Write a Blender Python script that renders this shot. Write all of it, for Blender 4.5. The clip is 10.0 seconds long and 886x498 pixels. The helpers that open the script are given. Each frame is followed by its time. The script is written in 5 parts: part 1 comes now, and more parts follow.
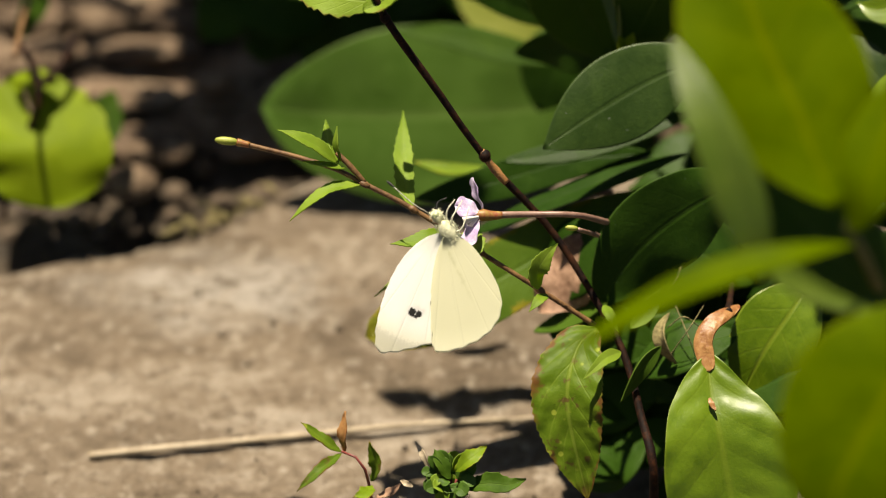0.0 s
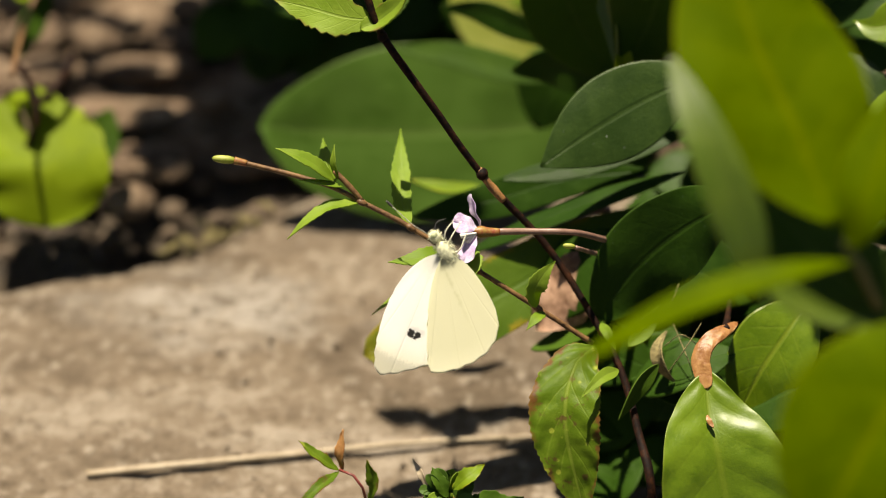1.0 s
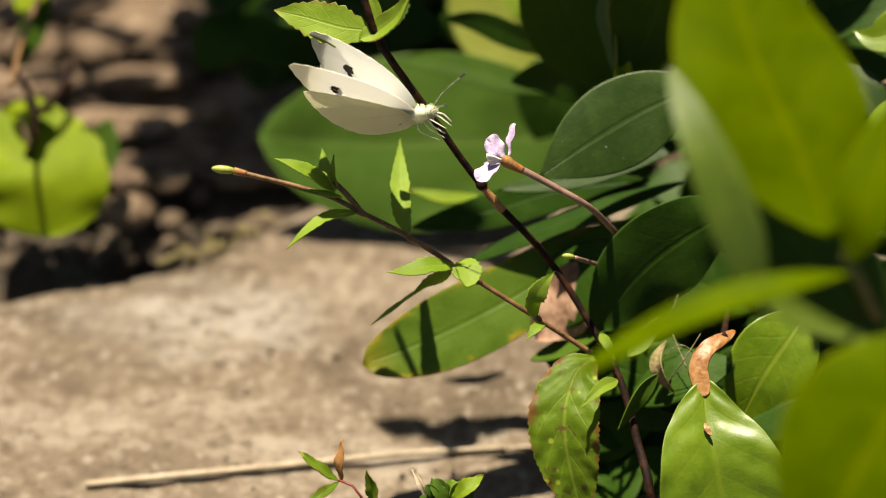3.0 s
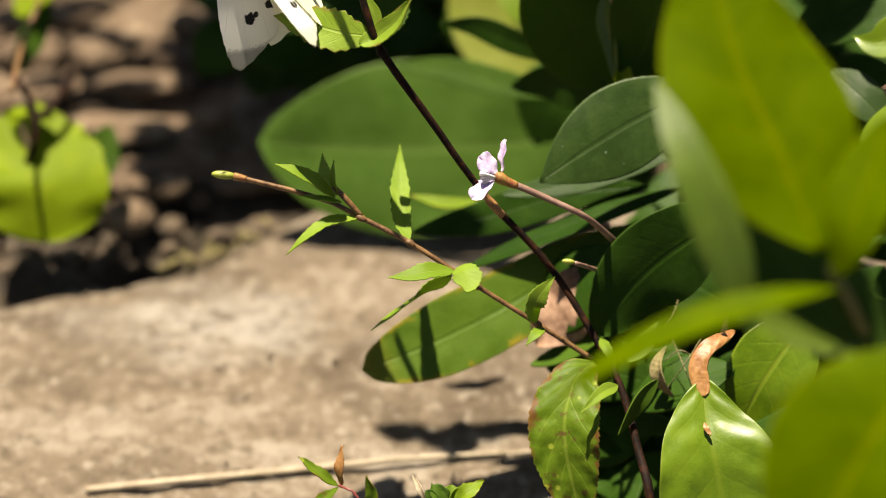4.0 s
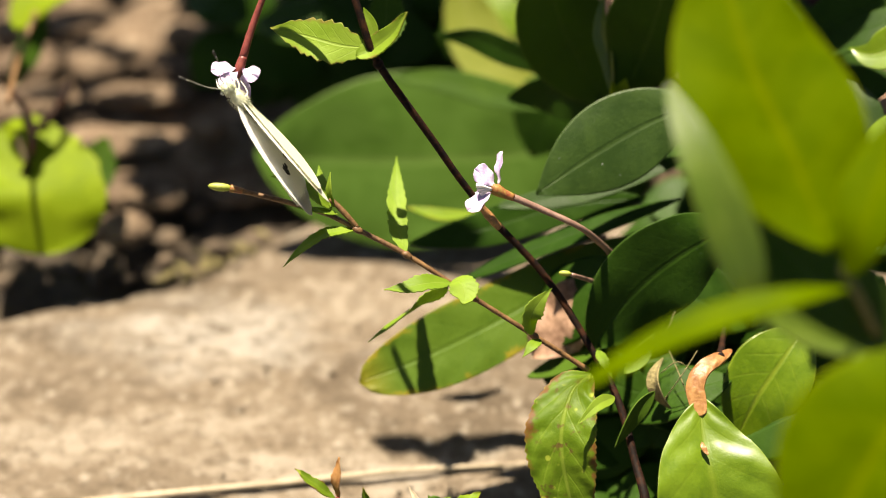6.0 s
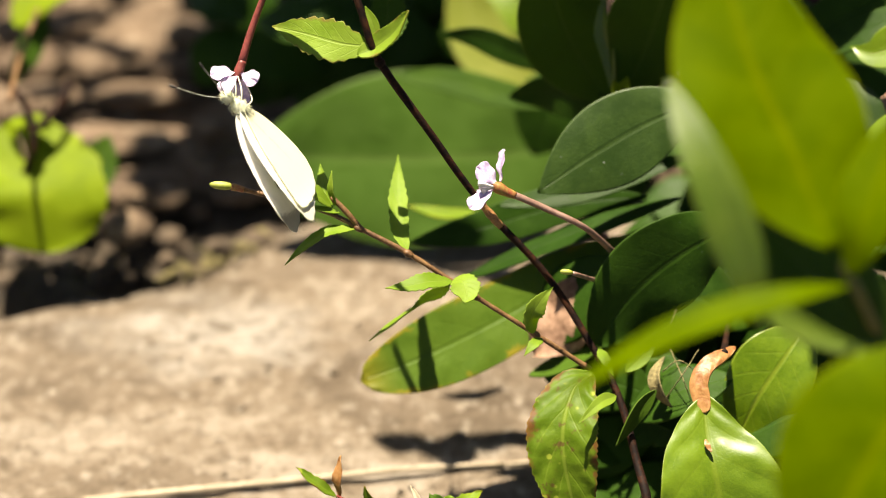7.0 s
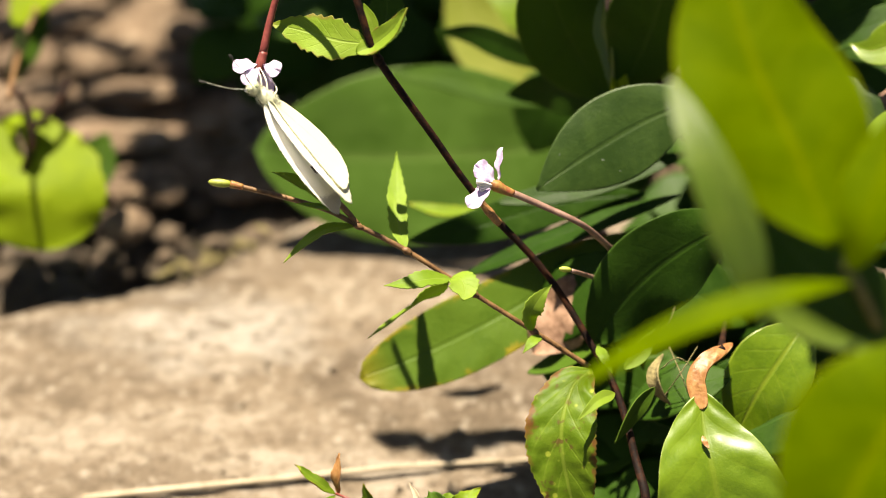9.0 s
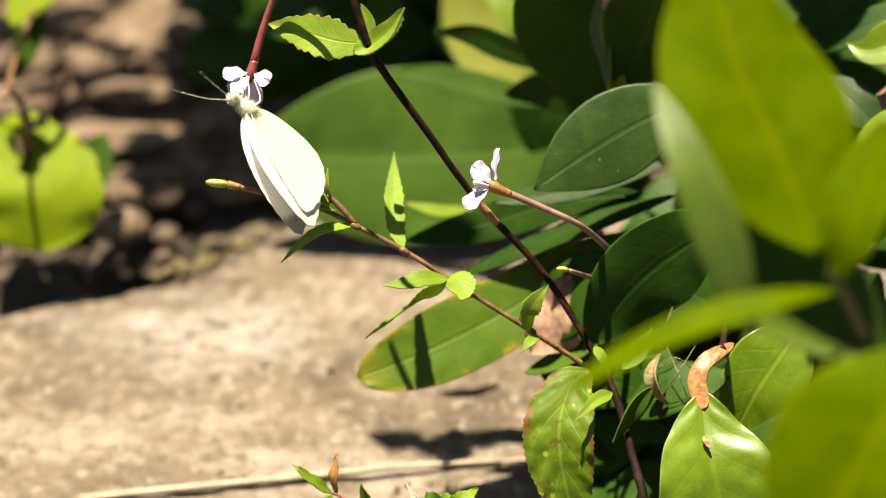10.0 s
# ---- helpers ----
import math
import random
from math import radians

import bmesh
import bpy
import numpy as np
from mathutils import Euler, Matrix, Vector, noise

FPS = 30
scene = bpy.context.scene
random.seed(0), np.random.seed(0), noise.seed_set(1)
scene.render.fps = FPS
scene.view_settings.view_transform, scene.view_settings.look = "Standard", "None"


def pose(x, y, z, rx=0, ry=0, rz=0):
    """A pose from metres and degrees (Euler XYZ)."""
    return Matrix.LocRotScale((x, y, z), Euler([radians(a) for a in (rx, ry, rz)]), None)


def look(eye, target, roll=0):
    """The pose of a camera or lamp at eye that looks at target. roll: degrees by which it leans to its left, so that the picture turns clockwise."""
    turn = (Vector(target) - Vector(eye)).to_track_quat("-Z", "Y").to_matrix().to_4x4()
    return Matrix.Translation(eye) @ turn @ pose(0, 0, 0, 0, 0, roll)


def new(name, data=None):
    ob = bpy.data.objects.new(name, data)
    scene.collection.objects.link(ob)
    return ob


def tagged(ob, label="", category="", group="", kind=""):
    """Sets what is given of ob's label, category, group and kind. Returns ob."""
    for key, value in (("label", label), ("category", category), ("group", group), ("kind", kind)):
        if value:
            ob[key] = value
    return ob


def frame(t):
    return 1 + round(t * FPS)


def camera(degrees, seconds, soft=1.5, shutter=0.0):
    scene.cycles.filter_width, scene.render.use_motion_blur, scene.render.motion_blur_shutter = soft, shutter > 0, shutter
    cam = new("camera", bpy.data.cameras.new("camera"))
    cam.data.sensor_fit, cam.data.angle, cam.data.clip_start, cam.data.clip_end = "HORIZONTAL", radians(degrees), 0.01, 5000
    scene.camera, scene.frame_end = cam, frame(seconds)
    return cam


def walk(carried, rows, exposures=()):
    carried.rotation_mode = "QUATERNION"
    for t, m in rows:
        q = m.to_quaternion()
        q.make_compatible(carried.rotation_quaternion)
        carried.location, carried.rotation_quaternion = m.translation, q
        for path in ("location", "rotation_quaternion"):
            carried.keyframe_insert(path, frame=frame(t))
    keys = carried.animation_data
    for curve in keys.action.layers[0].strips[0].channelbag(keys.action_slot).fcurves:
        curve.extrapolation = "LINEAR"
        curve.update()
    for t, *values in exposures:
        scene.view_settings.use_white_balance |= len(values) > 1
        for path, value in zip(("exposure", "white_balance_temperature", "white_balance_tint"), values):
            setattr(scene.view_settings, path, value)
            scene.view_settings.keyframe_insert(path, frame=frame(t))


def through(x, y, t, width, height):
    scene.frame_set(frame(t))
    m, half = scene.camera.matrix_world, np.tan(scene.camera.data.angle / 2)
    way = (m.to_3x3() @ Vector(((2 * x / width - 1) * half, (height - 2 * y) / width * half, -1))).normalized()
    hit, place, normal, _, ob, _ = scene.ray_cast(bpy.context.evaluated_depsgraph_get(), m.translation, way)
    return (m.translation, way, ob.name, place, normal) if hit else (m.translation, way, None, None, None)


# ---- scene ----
cam = camera(18.0, 10.0, soft=1.0)
cam.data.dof.use_dof = True
cam.data.dof.focus_distance = 0.531
cam.data.dof.aperture_fstop = 7.6
walk(cam, [(0, pose(0, -0.4013, 0.4103, 47.309, 0, 0.089)),
          (0.5, pose(0, -0.4013, 0.4103, 47.415, 0, 0.105)),
          (1, pose(0, -0.4013, 0.4103, 47.681, 0, 0.019)),
          (1.5, pose(0, -0.4013, 0.4103, 47.770, 0, 0.053)),
          (2, pose(0, -0.4013, 0.4103, 47.947, 0, -0.017)),
          (2.5, pose(0, -0.4013, 0.4103, 47.859, 0, 0.000)),
          (4, pose(0, -0.4013, 0.4103, 48.000, 0, 0.000)),
          (4.5, pose(0, -0.4013, 0.4103, 48.089, 0, -0.071)),
          (5, pose(0, -0.4013, 0.4103, 48.337, 0, 0.035)),
          (5.5, pose(0, -0.4013, 0.4103, 48.284, 0, -0.106)),
          (7, pose(0, -0.4013, 0.4103, 48.213, 0, -0.053)),
          (7.5, pose(0, -0.4013, 0.4103, 48.178, 0, -0.141)),
          (8, pose(0, -0.4013, 0.4103, 48.160, 0, -0.053)),
          (8.5, pose(0, -0.4013, 0.4103, 48.196, 0, -0.071)),
          (9, pose(0, -0.4013, 0.4103, 48.160, 0, -0.088)),
          (9.5, pose(0, -0.4013, 0.4103, 48.160, 0, -0.160)),
          (10, pose(0, -0.4013, 0.4103, 48.160, 0, -0.160))],
     [(0, 1.13, 7600, 10), (2.5, 1.31, 7600, 10), (4, 1.53, 7600, 10), (5.5, 1.73, 7600, 10), (7.5, 1.82, 7600, 10), (10, 1.85, 7600, 10)])

# ---- light ----
SUN_FROM = Vector((-0.145, 0.314, 0.937)).normalized()
world = bpy.data.worlds.new("sky")
scene.world = world
world.use_nodes = True
sky = world.node_tree.nodes.new("ShaderNodeTexSky")
sky.sky_type, sky.sun_disc = "NISHITA", False
sky.sun_elevation, sky.sun_rotation = math.asin(SUN_FROM.z), math.atan2(SUN_FROM.x, SUN_FROM.y)
backg = world.node_tree.nodes["Background"]
backg.inputs["Strength"].default_value = 0.030
world.node_tree.links.new(sky.outputs[0], backg.inputs["Color"])
sun = new("sun", bpy.data.lights.new("sun", "SUN"))
sun.data.energy, sun.data.angle, sun.data.color = 5.0, radians(0.53), (1.0, 0.94, 0.84)
sun.matrix_world = look(SUN_FROM * 5, (0, 0, 0))


# ---- node helpers ----
def material(name):
    m = bpy.data.materials.new(name)
    m.use_nodes = True
    m.node_tree.nodes.clear()
    return m, m.node_tree


def nd(nt, kind, values=None, **props):
    n = nt.nodes.new("ShaderNode" + kind)
    if "operation" in props:
        n.operation = props["operation"]
    if "interpolation_type" in props:
        n.interpolation_type = props["interpolation_type"]
    if "feature" in props:
        n.feature = props["feature"]
    if "data_type" in props:
        n.data_type = props["data_type"]
    for k, v in (values or {}).items():
        if isinstance(v, bpy.types.NodeSocket):
            nt.links.new(v, n.inputs[k])
        else:
            n.inputs[k].default_value = v
    return n


def rgba(c):
    return (c[0], c[1], c[2], 1.0)


def maths(nt, op, a, b=0.0, c=0.0):
    return nd(nt, "Math", {0: a, 1: b, 2: c}, operation=op).outputs[0]


def step(nt, x, lo, hi, to_lo=0.0, to_hi=1.0):
    return nd(nt, "MapRange", {"Value": x, "From Min": lo, "From Max": hi, "To Min": to_lo, "To Max": to_hi},
              interpolation_type="SMOOTHSTEP").outputs[0]


def mixc(nt, f, a, b):
    n = nd(nt, "Mix", data_type="RGBA")
    for key, v in ((0, f), (6, a), (7, b)):
        if isinstance(v, bpy.types.NodeSocket):
            nt.links.new(v, n.inputs[key])
        else:
            n.inputs[key].default_value = v if key == 0 else rgba(v)
    return n.outputs[2]


def noise_tex(nt, scale, detail=4.0, rough=0.55, vec=None):
    v = {"Scale": scale, "Detail": detail, "Roughness": rough}
    if vec is not None:
        v["Vector"] = vec
    return nd(nt, "TexNoise", v).outputs[0]


def finish(nt, shader):
    nt.links.new(shader, nd(nt, "OutputMaterial").inputs["Surface"])


def obj_co(nt):
    return nd(nt, "TexCoord").outputs["Object"]


# ---- materials ----
def leaf_material(name, dark, light, vein, through, trans=0.3, rough=0.4, veins=9, slant=1.6, vein_mix=0.6, blotch=None, edge=None, coat=0.0, coat_rough=0.34, dust=0.0, side_vein=0.16, spec=0.35, net_mix=0.05):
    """A leaf: along its length in the uv map's u, across it in v, midrib at v = 0.5."""
    m, nt = material(name)
    uv = nd(nt, "SeparateXYZ", {0: nd(nt, "UVMap").outputs[0]})
    u, v = uv.outputs[0], uv.outputs[1]
    co = obj_co(nt)
    wob = maths(nt, "MULTIPLY", maths(nt, "SUBTRACT", noise_tex(nt, 90, 2, 0.5, co), 0.5), 0.10)
    across = maths(nt, "ABSOLUTE", maths(nt, "MULTIPLY_ADD", v, 2.0, -1.0))
    rib = step(nt, across, 0.02, 0.085, 1.0, 0.0)
    way = maths(nt, "ADD", maths(nt, "MULTIPLY_ADD", u, float(veins), wob), maths(nt, "MULTIPLY", across, -slant))
    saw = maths(nt, "ABSOLUTE", maths(nt, "SUBTRACT", maths(nt, "FRACT", way), 0.5))
    side = maths(nt, "MULTIPLY", step(nt, saw, 0.0, 0.09, 1.0, 0.0), step(nt, across, 0.95, 0.6, 0.0, 1.0))
    lines = maths(nt, "MAXIMUM", rib, maths(nt, "MULTIPLY", side, side_vein))
    tone = noise_tex(nt, 160, 6, 0.68, co)
    fine = noise_tex(nt, 1500, 3, 0.6, co)
    rnd = nd(nt, "ObjectInfo").outputs["Random"]
    mixed = maths(nt, "ADD", maths(nt, "MULTIPLY_ADD", fine, 0.35, -0.17), maths(nt, "MULTIPLY_ADD", rnd, 0.3, -0.15))
    col = mixc(nt, step(nt, maths(nt, "ADD", tone, mixed), 0.3, 0.72), dark, light)
    col = mixc(nt, maths(nt, "MULTIPLY", lines, vein_mix), col, vein)
    net = nd(nt, "TexVoronoi", {"Vector": co, "Scale": 1500.0}, feature="DISTANCE_TO_EDGE").outputs["Distance"]
    mesh = step(nt, net, 0.0, 0.09, 1.0, 0.0)
    col = mixc(nt, maths(nt, "MULTIPLY", mesh, net_mix), col, vein)
    # pale rim painted along the margin, standing for its lit edge
    col = mixc(nt, step(nt, across, 0.955, 0.985, 0.0, 0.55), col, vein)
    if edge:
        rim = step(nt, maths(nt, "ADD", across, maths(nt, "MULTIPLY_ADD", noise_tex(nt, 230, 4, 0.65, co), 1.3, -0.72)), 0.80, 1.0)
        ends = step(nt, u, 0.86, 1.06)
        col = mixc(nt, maths(nt, "MULTIPLY", maths(nt, "MAXIMUM", rim, ends), 0.8), col, edge)
    if blotch:
        spots = nd(nt, "TexVoronoi", {"Vector": co, "Scale": 420.0}).outputs["Distance"]
        keep = step(nt, noise_tex(nt, 170, 2, 0.5, co), 0.52, 0.60)
        col = mixc(nt, maths(nt, "MULTIPLY", step(nt, spots, 0.28, 0.2, 0.0, 0.9), keep), col, blotch)
        brown = maths(nt, "MULTIPLY", step(nt, noise_tex(nt, 600, 3, 0.6, co), 0.57, 0.64), step(nt, noise_tex(nt, 150, 2, 0.5, co), 0.45, 0.6))
        col = mixc(nt, maths(nt, "MULTIPLY", brown, 0.8), col, (0.10, 0.045, 0.02))
    if dust:
        specks = nd(nt, "TexVoronoi", {"Vector": co, "Scale": 620.0}).outputs["Distance"]
        few = step(nt, noise_tex(nt, 260, 2, 0.5, co), 0.50, 0.6)
        col = mixc(nt, maths(nt, "MULTIPLY", maths(nt, "MULTIPLY", step(nt, specks, 0.12, 0.05), few), dust), col, (0.56, 0.6, 0.56))
    worn = nd(nt, "Mapping", {"Vector": nd(nt, "UVMap").outputs[0], "Scale": (3.0, 40.0, 1.0)}).outputs[0]
    col = mixc(nt, maths(nt, "MULTIPLY", step(nt, noise_tex(nt, 2.2, 4, 0.7, worn), 0.56, 0.72), 0.16), col, vein)
    col = mixc(nt, step(nt, noise_tex(nt, 420, 4, 0.7, co), 0.60, 0.78, 0.0, 0.35), col, dark)
    relief = maths(nt, "ADD", maths(nt, "MULTIPLY_ADD", lines, -0.5, maths(nt, "MULTIPLY", mesh, -0.05)), maths(nt, "MULTIPLY_ADD", fine, 0.18, maths(nt, "MULTIPLY", tone, 0.5)))
    bump = nd(nt, "Bump", {"Height": relief, "Strength": 0.35, "Distance": 0.0006}).outputs[0]
    rg = maths(nt, "MULTIPLY_ADD", tone, 0.25, rough - 0.12)
    pr = nd(nt, "BsdfPrincipled", {"Base Color": col, "Roughness": rg, "Normal": bump, "Specular IOR Level": spec, "Coat Weight": coat, "Coat Roughness": coat_rough})
    tcol = mixc(nt, maths(nt, "MULTIPLY", lines, 0.5), through, vein)
    tr = nd(nt, "BsdfTranslucent", {"Color": mixc(nt, step(nt, tone, 0.2, 0.8), tcol, light), "Normal": bump})
    finish(nt, nd(nt, "MixShader", {0: trans, 1: pr.outputs[0], 2: tr.outputs[0]}).outputs[0])
    return m


def plain_material(name, a, b, scale, rough=0.6, bump=0.3, dist=0.0004, trans=0.0, fine=6.0, spec=0.5, lo=0.35, hi=0.65):
    """Two tones mottled at two scales, with a fine relief."""
    m, nt = material(name)
    co = obj_co(nt)
    big, small = noise_tex(nt, scale, 4, 0.6, co), noise_tex(nt, scale * fine, 4, 0.65, co)
    both = maths(nt, "ADD", maths(nt, "MULTIPLY", big, 0.6), maths(nt, "MULTIPLY", small, 0.4))
    col = mixc(nt, step(nt, both, lo, hi), a, b)
    bp = nd(nt, "Bump", {"Height": both, "Strength": bump, "Distance": dist}).outputs[0]
    out = nd(nt, "BsdfPrincipled", {"Base Color": col, "Roughness": rough, "Normal": bp, "Specular IOR Level": spec}).outputs[0]
    if trans:
        out = nd(nt, "MixShader", {0: trans, 1: out, 2: nd(nt, "BsdfTranslucent", {"Color": col, "Normal": bp}).outputs[0]}).outputs[0]
    finish(nt, out)
    return m


def stone_material(name, deep, mid, pale, grain=420.0, worn=None):
    """Weathered sandstone: stains, streaked bedding, pale worn patches and uneven grains."""
    m, nt = material(name)
    co = obj_co(nt)
    streak = nd(nt, "Mapping", {"Vector": co, "Scale": (0.55, 1.3, 1.0)}).outputs[0]
    stain = noise_tex(nt, 26, 5, 0.6, streak)
    cloud = noise_tex(nt, 120, 6, 0.7, streak)
    blots = noise_tex(nt, 330, 4, 0.7, co)
    grit = nd(nt, "TexVoronoi", {"Vector": co, "Scale": grain, "Randomness": 1.0})
    chips = noise_tex(nt, 1100, 3, 0.7, co)
    tone = maths(nt, "ADD", maths(nt, "MULTIPLY", stain, 0.5), maths(nt, "ADD", maths(nt, "MULTIPLY", cloud, 0.3), maths(nt, "MULTIPLY", blots, 0.2)))
    col = mixc(nt, step(nt, tone, 0.38, 0.53), deep, mid)
    col = mixc(nt, step(nt, tone, 0.51, 0.63), col, pale)
    col = mixc(nt, maths(nt, "MULTIPLY", step(nt, blots, 0.58, 0.72), 0.75), col, pale)
    col = mixc(nt, maths(nt, "MULTIPLY", step(nt, blots, 0.42, 0.30), 0.7), col, deep)
    speck = noise_tex(nt, 260, 3, 0.6, co)
    col = mixc(nt, maths(nt, "MULTIPLY", step(nt, speck, 0.53, 0.68), 0.62), col, pale)
    col = mixc(nt, maths(nt, "MULTIPLY", step(nt, speck, 0.46, 0.34), 0.6), col, deep)
    if worn:
        away = nd(nt, "Mapping", {"Vector": co, "Location": (-worn[0] * 28, -worn[1] * 62, 0), "Scale": (28.0, 62.0, 1.0)}).outputs[0]
        near = nd(nt, "VectorMath", {0: away})
        near.operation = "LENGTH"
        ragged = maths(nt, "ADD", near.outputs["Value"], maths(nt, "MULTIPLY_ADD", cloud, 2.6, -1.3))
        col = mixc(nt, maths(nt, "MULTIPLY", step(nt, ragged, 1.0, 0.4, 0.0, 0.75), step(nt, noise_tex(nt, 240, 7, 0.8, streak), 0.38, 0.58)), col, (0.285, 0.262, 0.23))
    tint = nd(nt, "SeparateXYZ", {0: grit.outputs["Color"]}).outputs[0]
    col = mixc(nt, maths(nt, "MULTIPLY", step(nt, tint, 0.94, 0.98), step(nt, grit.outputs["Distance"], 0.6, 0.2)), col, pale)
    col = mixc(nt, maths(nt, "MULTIPLY", step(nt, chips, 0.56, 0.75), 0.5), col, deep)
    h = maths(nt, "ADD", maths(nt, "MULTIPLY", grit.outputs["Distance"], -0.35), maths(nt, "MULTIPLY_ADD", chips, 0.5, maths(nt, "ADD", maths(nt, "MULTIPLY", cloud, 1.2), maths(nt, "MULTIPLY", blots, 1.2))))
    bp = nd(nt, "Bump", {"Height": h, "Strength": 0.8, "Distance": 0.0014}).outputs[0]
    finish(nt, nd(nt, "BsdfPrincipled", {"Base Color": col, "Roughness": 0.88, "Normal": bp, "Specular IOR Level": 0.2}).outputs[0])
    return m


def wing_material(name, ground, dusted, tip, spots, apex, trans=0.35):
    """Wing scales: the uv map holds millimetres / 40. spots: (h, a, radius) black dots; apex: darkness of the corner of the wing."""
    m, nt = material(name)
    uv = nd(nt, "SeparateXYZ", {0: nd(nt, "UVMap").outputs[0]})
    h, a = maths(nt, "MULTIPLY", uv.outputs[0], 40.0), maths(nt, "MULTIPLY", uv.outputs[1], 40.0)
    co = obj_co(nt)
    grain = noise_tex(nt, 2600, 3, 0.7, co)
    ang = maths(nt, "ARCTAN2", maths(nt, "ADD", a, 0.8), maths(nt, "ADD", h, 0.8))
    ray = maths(nt, "ABSOLUTE", maths(nt, "SUBTRACT", maths(nt, "FRACT", maths(nt, "MULTIPLY", ang, 4.2)), 0.5))
    vein = step(nt, ray, 0.0, 0.06, 1.0, 0.0)
    far = maths(nt, "SQRT", maths(nt, "ADD", maths(nt, "MULTIPLY", h, h), maths(nt, "MULTIPLY", a, a)))
    col = mixc(nt, step(nt, maths(nt, "ADD", far, maths(nt, "MULTIPLY", grain, 2.0)), 2.0, 8.0, 0.4, 0.0), ground, dusted)
    col = mixc(nt, step(nt, maths(nt, "ADD", far, grain), 17.5, 24.5, 0.0, 0.8), col, tip)
    col = mixc(nt, maths(nt, "MULTIPLY", vein, 0.05), col, dusted)
    fold = maths(nt, "ABSOLUTE", maths(nt, "MULTIPLY_ADD", a, -0.22, maths(nt, "SUBTRACT", h, 0.6)))
    dust = maths(nt, "MULTIPLY", step(nt, maths(nt, "MULTIPLY_ADD", noise_tex(nt, 800, 3, 0.6, co), 1.3, fold), 1.15, 0.55), step(nt, a, 17.0, 6.0))
    col = mixc(nt, maths(nt, "MULTIPLY", dust, 0.7), col, dusted)
    dark = step(nt, maths(nt, "ADD", far, maths(nt, "MULTIPLY", grain, 3.0)), 22.3, 23.6, 0.0, apex)
    for sh, sa, sr in spots:
        dh, da = maths(nt, "SUBTRACT", h, sh), maths(nt, "SUBTRACT", a, sa)
        d = maths(nt, "SQRT", maths(nt, "ADD", maths(nt, "MULTIPLY", dh, dh), maths(nt, "MULTIPLY", da, da)))
        dark = maths(nt, "MAXIMUM", dark, step(nt, maths(nt, "ADD", d, maths(nt, "MULTIPLY_ADD", noise_tex(nt, 1100, 3, 0.6, co), 1.6, -0.8)), sr + 0.12, sr - 0.12))
    col = mixc(nt, dark, col, (0.03, 0.028, 0.026))
    bp = nd(nt, "Bump", {"Height": maths(nt, "ADD", maths(nt, "MULTIPLY", vein, 0.8), maths(nt, "MULTIPLY", grain, 0.4)), "Strength": 0.2, "Distance": 0.0002}).outputs[0]
    pr = nd(nt, "BsdfPrincipled", {"Base Color": col, "Roughness": 0.75, "Normal": bp, "Specular IOR Level": 0.2, "Sheen Weight": 0.1})
    tr = nd(nt, "BsdfTranslucent", {"Color": col, "Normal": bp})
    finish(nt, nd(nt, "MixShader", {0: trans, 1: pr.outputs[0], 2: tr.outputs[0]}).outputs[0])
    return m


M_LEAF = leaf_material("shrub_leaf_green", (0.0258, 0.0608, 0.0046), (0.0471, 0.095, 0.0091), (0.076, 0.1254, 0.019), (0.1444, 0.2584, 0.0038), 0.22, 0.55, 9, 1.4, 0.3, dust=0.12, side_vein=0.12, spec=0.07)
M_LEAF_BROAD = leaf_material("shrub_leaf_leathery", (0.036, 0.082, 0.008), (0.059, 0.120, 0.016), (0.0988, 0.1596, 0.0342), (0.152, 0.2584, 0.0076), 0.2, 0.5, 9, 1.4, 0.4, dust=0.1, side_vein=0.1, spec=0.16)
# darkened copy of the shrub leaf, with shade put into its colour
M_LEAF_SHADED = leaf_material("shrub_leaf_shaded", (0.0122, 0.035, 0.003), (0.0243, 0.0593, 0.0061), (0.038, 0.076, 0.0137), (0.1064, 0.19, 0.003), 0.2, 0.42, 9, 1.4, 0.22, dust=0.05, side_vein=0.1, spec=0.07)
M_LEAF_DUSTY = leaf_material("shrub_leaf_dusty", (0.0167, 0.0395, 0.0053), (0.0319, 0.0654, 0.0091), (0.0494, 0.0874, 0.019), (0.0988, 0.19, 0.0038), 0.18, 0.44, 9, 1.4, 0.22, dust=0.6, side_vein=0.1, spec=0.25)
M_LEAF_FRESH = leaf_material("shrub_leaf_fresh", (0.0736, 0.1406, 0.0053), (0.1473, 0.228, 0.0106), (0.1733, 0.2432, 0.0228), (0.3292, 0.456, 0.0076), 0.34, 0.45, 9, 1.4, 0.1, edge=(0.2599, 0.1976, 0.0152), side_vein=0.12, spec=0.2)
M_LEAF_LONG = leaf_material("shrub_leaf_mid_green", (0.040, 0.088, 0.006), (0.078, 0.142, 0.012), (0.10, 0.165, 0.024), (0.24, 0.36, 0.0076), 0.3, 0.45, 9, 1.4, 0.1, edge=(0.2599, 0.1976, 0.0152), side_vein=0.12, spec=0.2)
M_LEAF_BRIGHT = leaf_material("shrub_leaf_bright", (0.0589, 0.1064, 0.0004), (0.0953, 0.152, 0.0008), (0.1906, 0.2204, 0.0015), (0.2859, 0.342, 0.0004), 0.5, 0.55, 7, 1.2, 0.4, side_vein=0.4, spec=0.03)
M_LEAF_GLOSS = leaf_material("shrub_leaf_glossy", (0.0650, 0.1254, 0.003), (0.1213, 0.1976, 0.0061), (0.2079, 0.2584, 0.0228), (0.3119, 0.4256, 0.0076), 0.30, 0.42, 6, 1.3, 0.45, coat=0.5, coat_rough=0.28, side_vein=0.3, spec=0.2)
